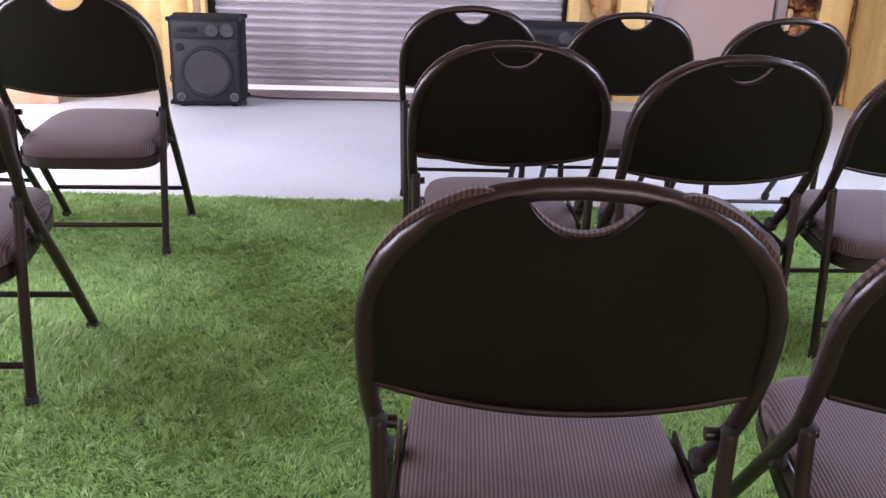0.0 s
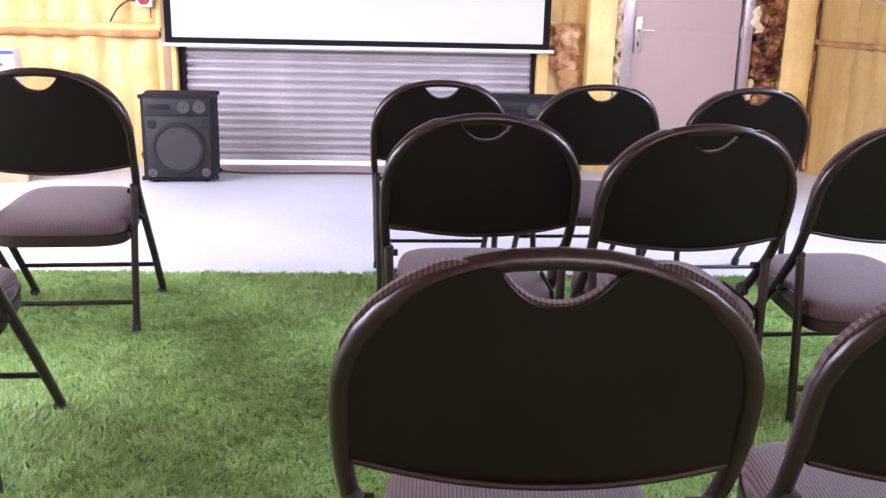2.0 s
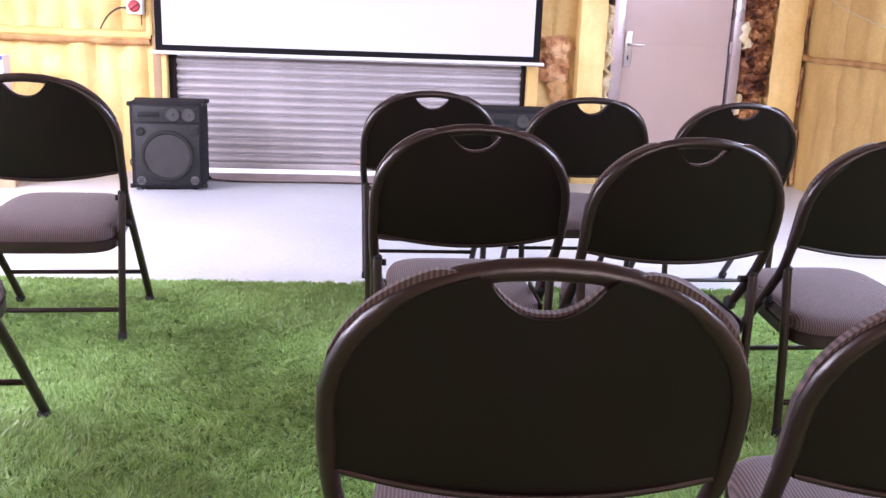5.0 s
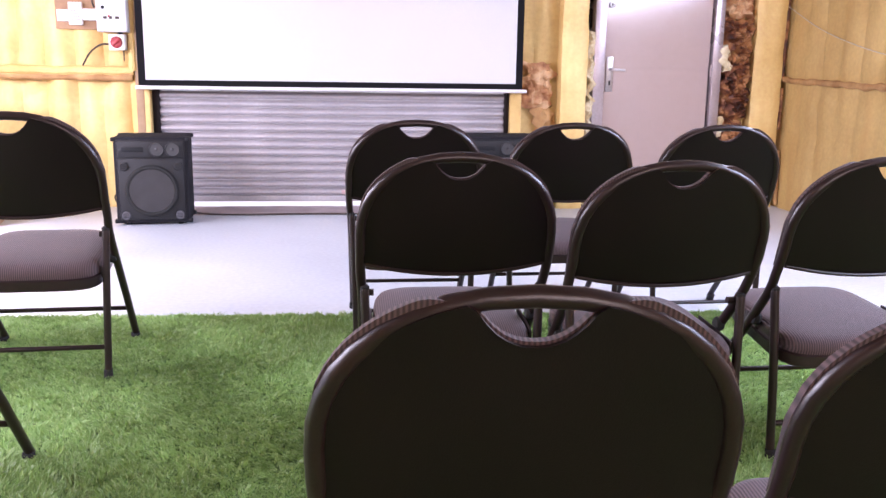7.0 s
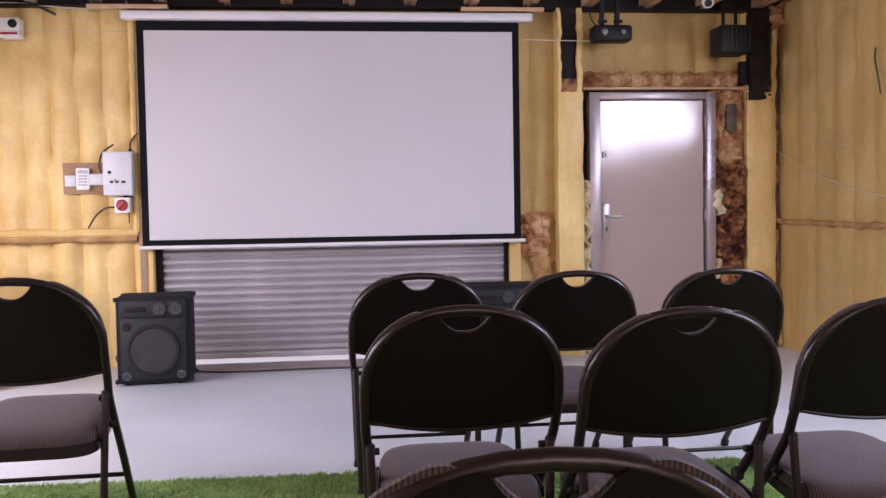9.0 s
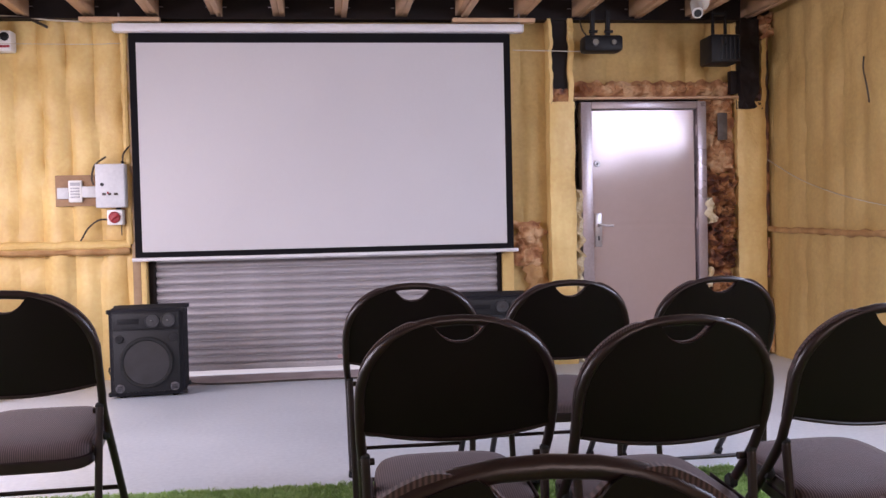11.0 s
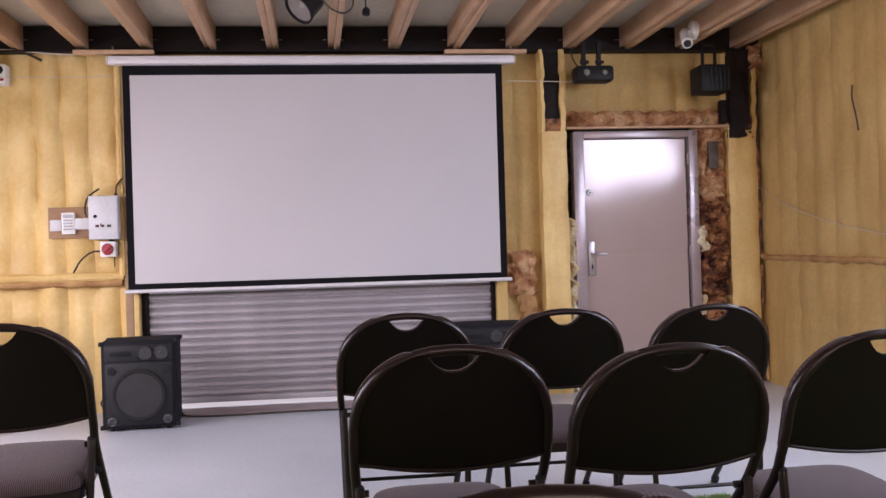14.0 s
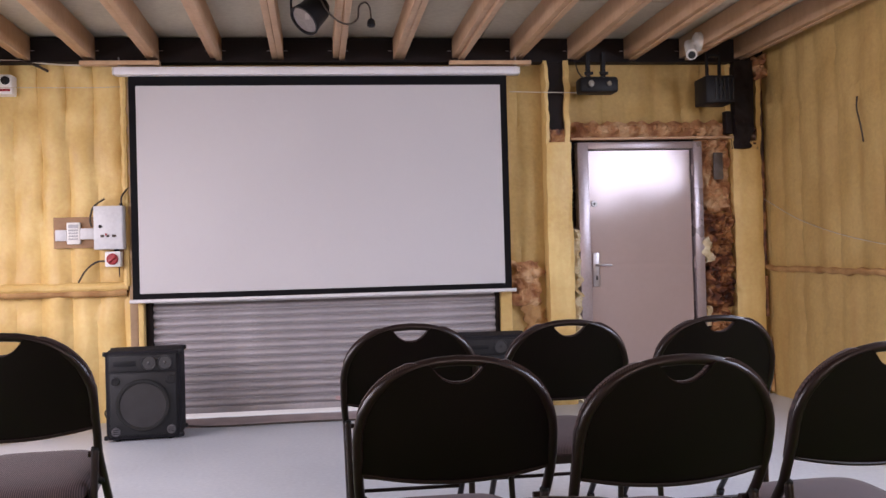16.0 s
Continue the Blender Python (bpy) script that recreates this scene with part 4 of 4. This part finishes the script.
def spot():
    t = thing("spot_lamp", pose(-0.33, 4.95, 2.345), "black round spot lamp hung between the joists", "lamp")
    tilt = Vector((-0.6, -0.42, -0.68)).to_track_quat("-Z", "Y").to_matrix().to_4x4()
    part("housing", turned([(0.0, 0.16), (0.05, 0.16), (0.075, 0.12), (0.085, 0.02), (0.092, 0.0), (0.092, -0.01), (0.082, -0.012), (0.078, 0.0)], 30, tilt), BLACKPLASTIC, t)
    part("glass", turned([(0.079, 0.0), (0.04, -0.004), (0.0, -0.005)], 30, tilt), SMOKED, t, "dull frosted glass")
    part("yoke", tube(bmesh.new(), smooth_path([(-0.07, 0.06, 0.03), (-0.07, 0.06, 0.14), (0.0, 0.05, 0.19), (0.1, 0.02, 0.14), (0.1, 0.0, 0.03)], 5), 0.007, 8), BLACKPLASTIC, t)
    part("hanger", rod((0, 0.05, 0.185), (0, 0.05, 0.24), 0.009), BLACKPLASTIC, t)
    return t


spot()
cable("lamp_cable", [(-0.26, 4.93, 2.52), (-0.22, 4.88, 2.40), (-0.16, 4.85, 2.32), (-0.094, 4.85, 2.296), (-0.045, 4.86, 2.33), (-0.035, 4.88, 2.40), (0.0, 4.9, 2.43), (0.025, 4.9, 2.40), (0.03, 4.9, 2.34)], 0.005, WIRE, "black cable looped under a joist")
tagged(part("cable_plug", turned([(0.012, 0.045), (0.02, 0.035), (0.024, 0.01), (0.016, 0.0)], 16, pose(0.03, 4.9, 2.295)), BLACKPLASTIC), "black plug on a hanging cable", "plug")


# ---- carton on its wooden crate by the wall ----
def crate():
    t = thing("wooden_crate", pose(-2.52, 5.40, 0, 0, 0, 12), "pale wooden crate standing on the floor", "crate")
    part("plinth", slab(-0.3, 0.3, -0.02, 0.32, 0.0, 0.09, bevel=0.004), TIMBER, t)
    for z in (0.095, 0.21, 0.325):
        part("plank", slab(-0.3, 0.3, -0.022, 0.0, z, z + 0.11, bevel=0.003), TIMBER, t)
        part("plank", slab(0.278, 0.3, 0.0, 0.3, z, z + 0.11, bevel=0.003), TIMBER, t)
        part("plank", slab(-0.3, -0.278, 0.0, 0.3, z, z + 0.11, bevel=0.003), TIMBER, t)
    part("lid", slab(-0.31, 0.31, -0.03, 0.32, 0.437, 0.455, bevel=0.003), TIMBER, t)
    return t


crate()


def carton():
    t = thing("white_carton", pose(-2.52, 5.40, 0.456, 0, 0, 12), "white printed carton with blue edges on the crate", "box")
    part("body", slab(-0.28, 0.28, 0.0, 0.27, 0.0, 0.31, bevel=0.004), CARTON, t)
    part("printed_band", slab(-0.278, 0.278, -0.002, 0.0, 0.285, 0.308), BLUEINK, t)
    for k, (x, w) in enumerate(((0.12, 0.1), (0.12, 0.07), (0.14, 0.08))):
        part("print_bar", slab(x, x + w, -0.002, 0.0, 0.22 - 0.035 * k, 0.238 - 0.035 * k), BLUEINK, t)
    return t


carton()


# ---- artificial turf ----
tagged(part("turf_backing", slab(-2.6, 2.5, -1.6, 3.425, 0.001, 0.008), TURFBASE), "green artificial turf mat on the concrete floor", "turf", kind="structure")


def turf(count, x0, x1, y0, y1, seed, keep):
    rng = np.random.default_rng(seed)
    x, y = rng.uniform(x0, x1, count), rng.uniform(y0, y1, count)
    y = np.where(y > 3.41, 3.41 + rng.normal(0, 0.012, count), y)
    inside = keep(x, y)
    x, y = x[inside], y[inside]
    count = len(x)
    way = rng.uniform(0, 2 * np.pi, count)
    patch = np.sin(x * 3.1 + 1.3 * np.sin(y * 2.3)) + np.sin(y * 4.3 + 1.7 * np.sin(x * 1.9 + 1))
    h = rng.uniform(0.010, 0.020, count) * (1 + 0.10 * patch)
    w = rng.uniform(0.0009, 0.0017, count) * (1 + 0.3 * (y - 1.2) / 2.2)
    table = rng.normal(0, 0.008, (4096, 2))
    cell = (np.floor((x + 0.012 * np.sin(y * 60)) / 0.03).astype(int) * 73 + np.floor((y + 0.012 * np.sin(x * 55)) / 0.03).astype(int) * 191) % 4096
    lx = rng.normal(0, 0.007, count) + 0.004 * np.sin(y * 5 + x * 2) + table[cell, 0]
    ly = rng.normal(0, 0.007, count) - 0.004 + 0.005 * patch + table[cell, 1]
    h = h * (1 + 18 * table[(cell * 7) % 4096, 0])
    dx, dy = np.cos(way) * w, np.sin(way) * w
    co = np.empty((count, 5, 3))
    co[:, 0] = np.stack([x - dx, y - dy, np.full(count, 0.006)], 1)
    co[:, 1] = np.stack([x + dx, y + dy, np.full(count, 0.006)], 1)
    co[:, 2] = np.stack([x + dx + lx * 0.35, y + dy + ly * 0.35, 0.006 + h * 0.6], 1)
    co[:, 3] = np.stack([x - dx + lx * 0.35, y - dy + ly * 0.35, 0.006 + h * 0.6], 1)
    co[:, 4] = np.stack([x + lx, y + ly, 0.006 + h], 1)
    me = bpy.data.meshes.new("turf_pile")
    base = np.arange(count)[:, None] * 5
    loops = (base + np.array([0, 1, 2, 3, 3, 2, 4])).ravel()
    me.vertices.add(count * 5)
    me.vertices.foreach_set("co", co.ravel())
    me.loops.add(count * 7)
    me.loops.foreach_set("vertex_index", loops.astype(np.int32))
    me.polygons.add(count * 2)
    start = (np.arange(count)[:, None] * 7 + np.array([0, 4])).ravel()
    me.polygons.foreach_set("loop_start", start.astype(np.int32))
    me.update(calc_edges=True)
    me.validate()
    me.materials.append(TURF)
    return tagged(new("turf_pile", me), "short green artificial grass pile on its mat", "turf", kind="stuff")


def seen(x, y):
    return (x > -1.75) & (x < 2.1) & (y > 1.15)


turf(460000, -1.75, 2.1, 1.15, 3.43, 4, seen)
turf(240000, -2.6, 2.5, -1.6, 3.43, 5, lambda x, y: ~seen(x, y))


# the hall stands at a slight angle to the rows of seats
HALL = Matrix.Translation((0, 6.05, 0)) @ Matrix.Rotation(radians(1.8), 4, "Z") @ Matrix.Translation((0, -6.05, 0))
APART = ("camera", "sun", "folding_chair", "turf", "ground")
for ob in [o for o in scene.objects if o.parent is None and not o.name.startswith(APART)]:
    ob.matrix_basis = HALL @ ob.matrix_basis
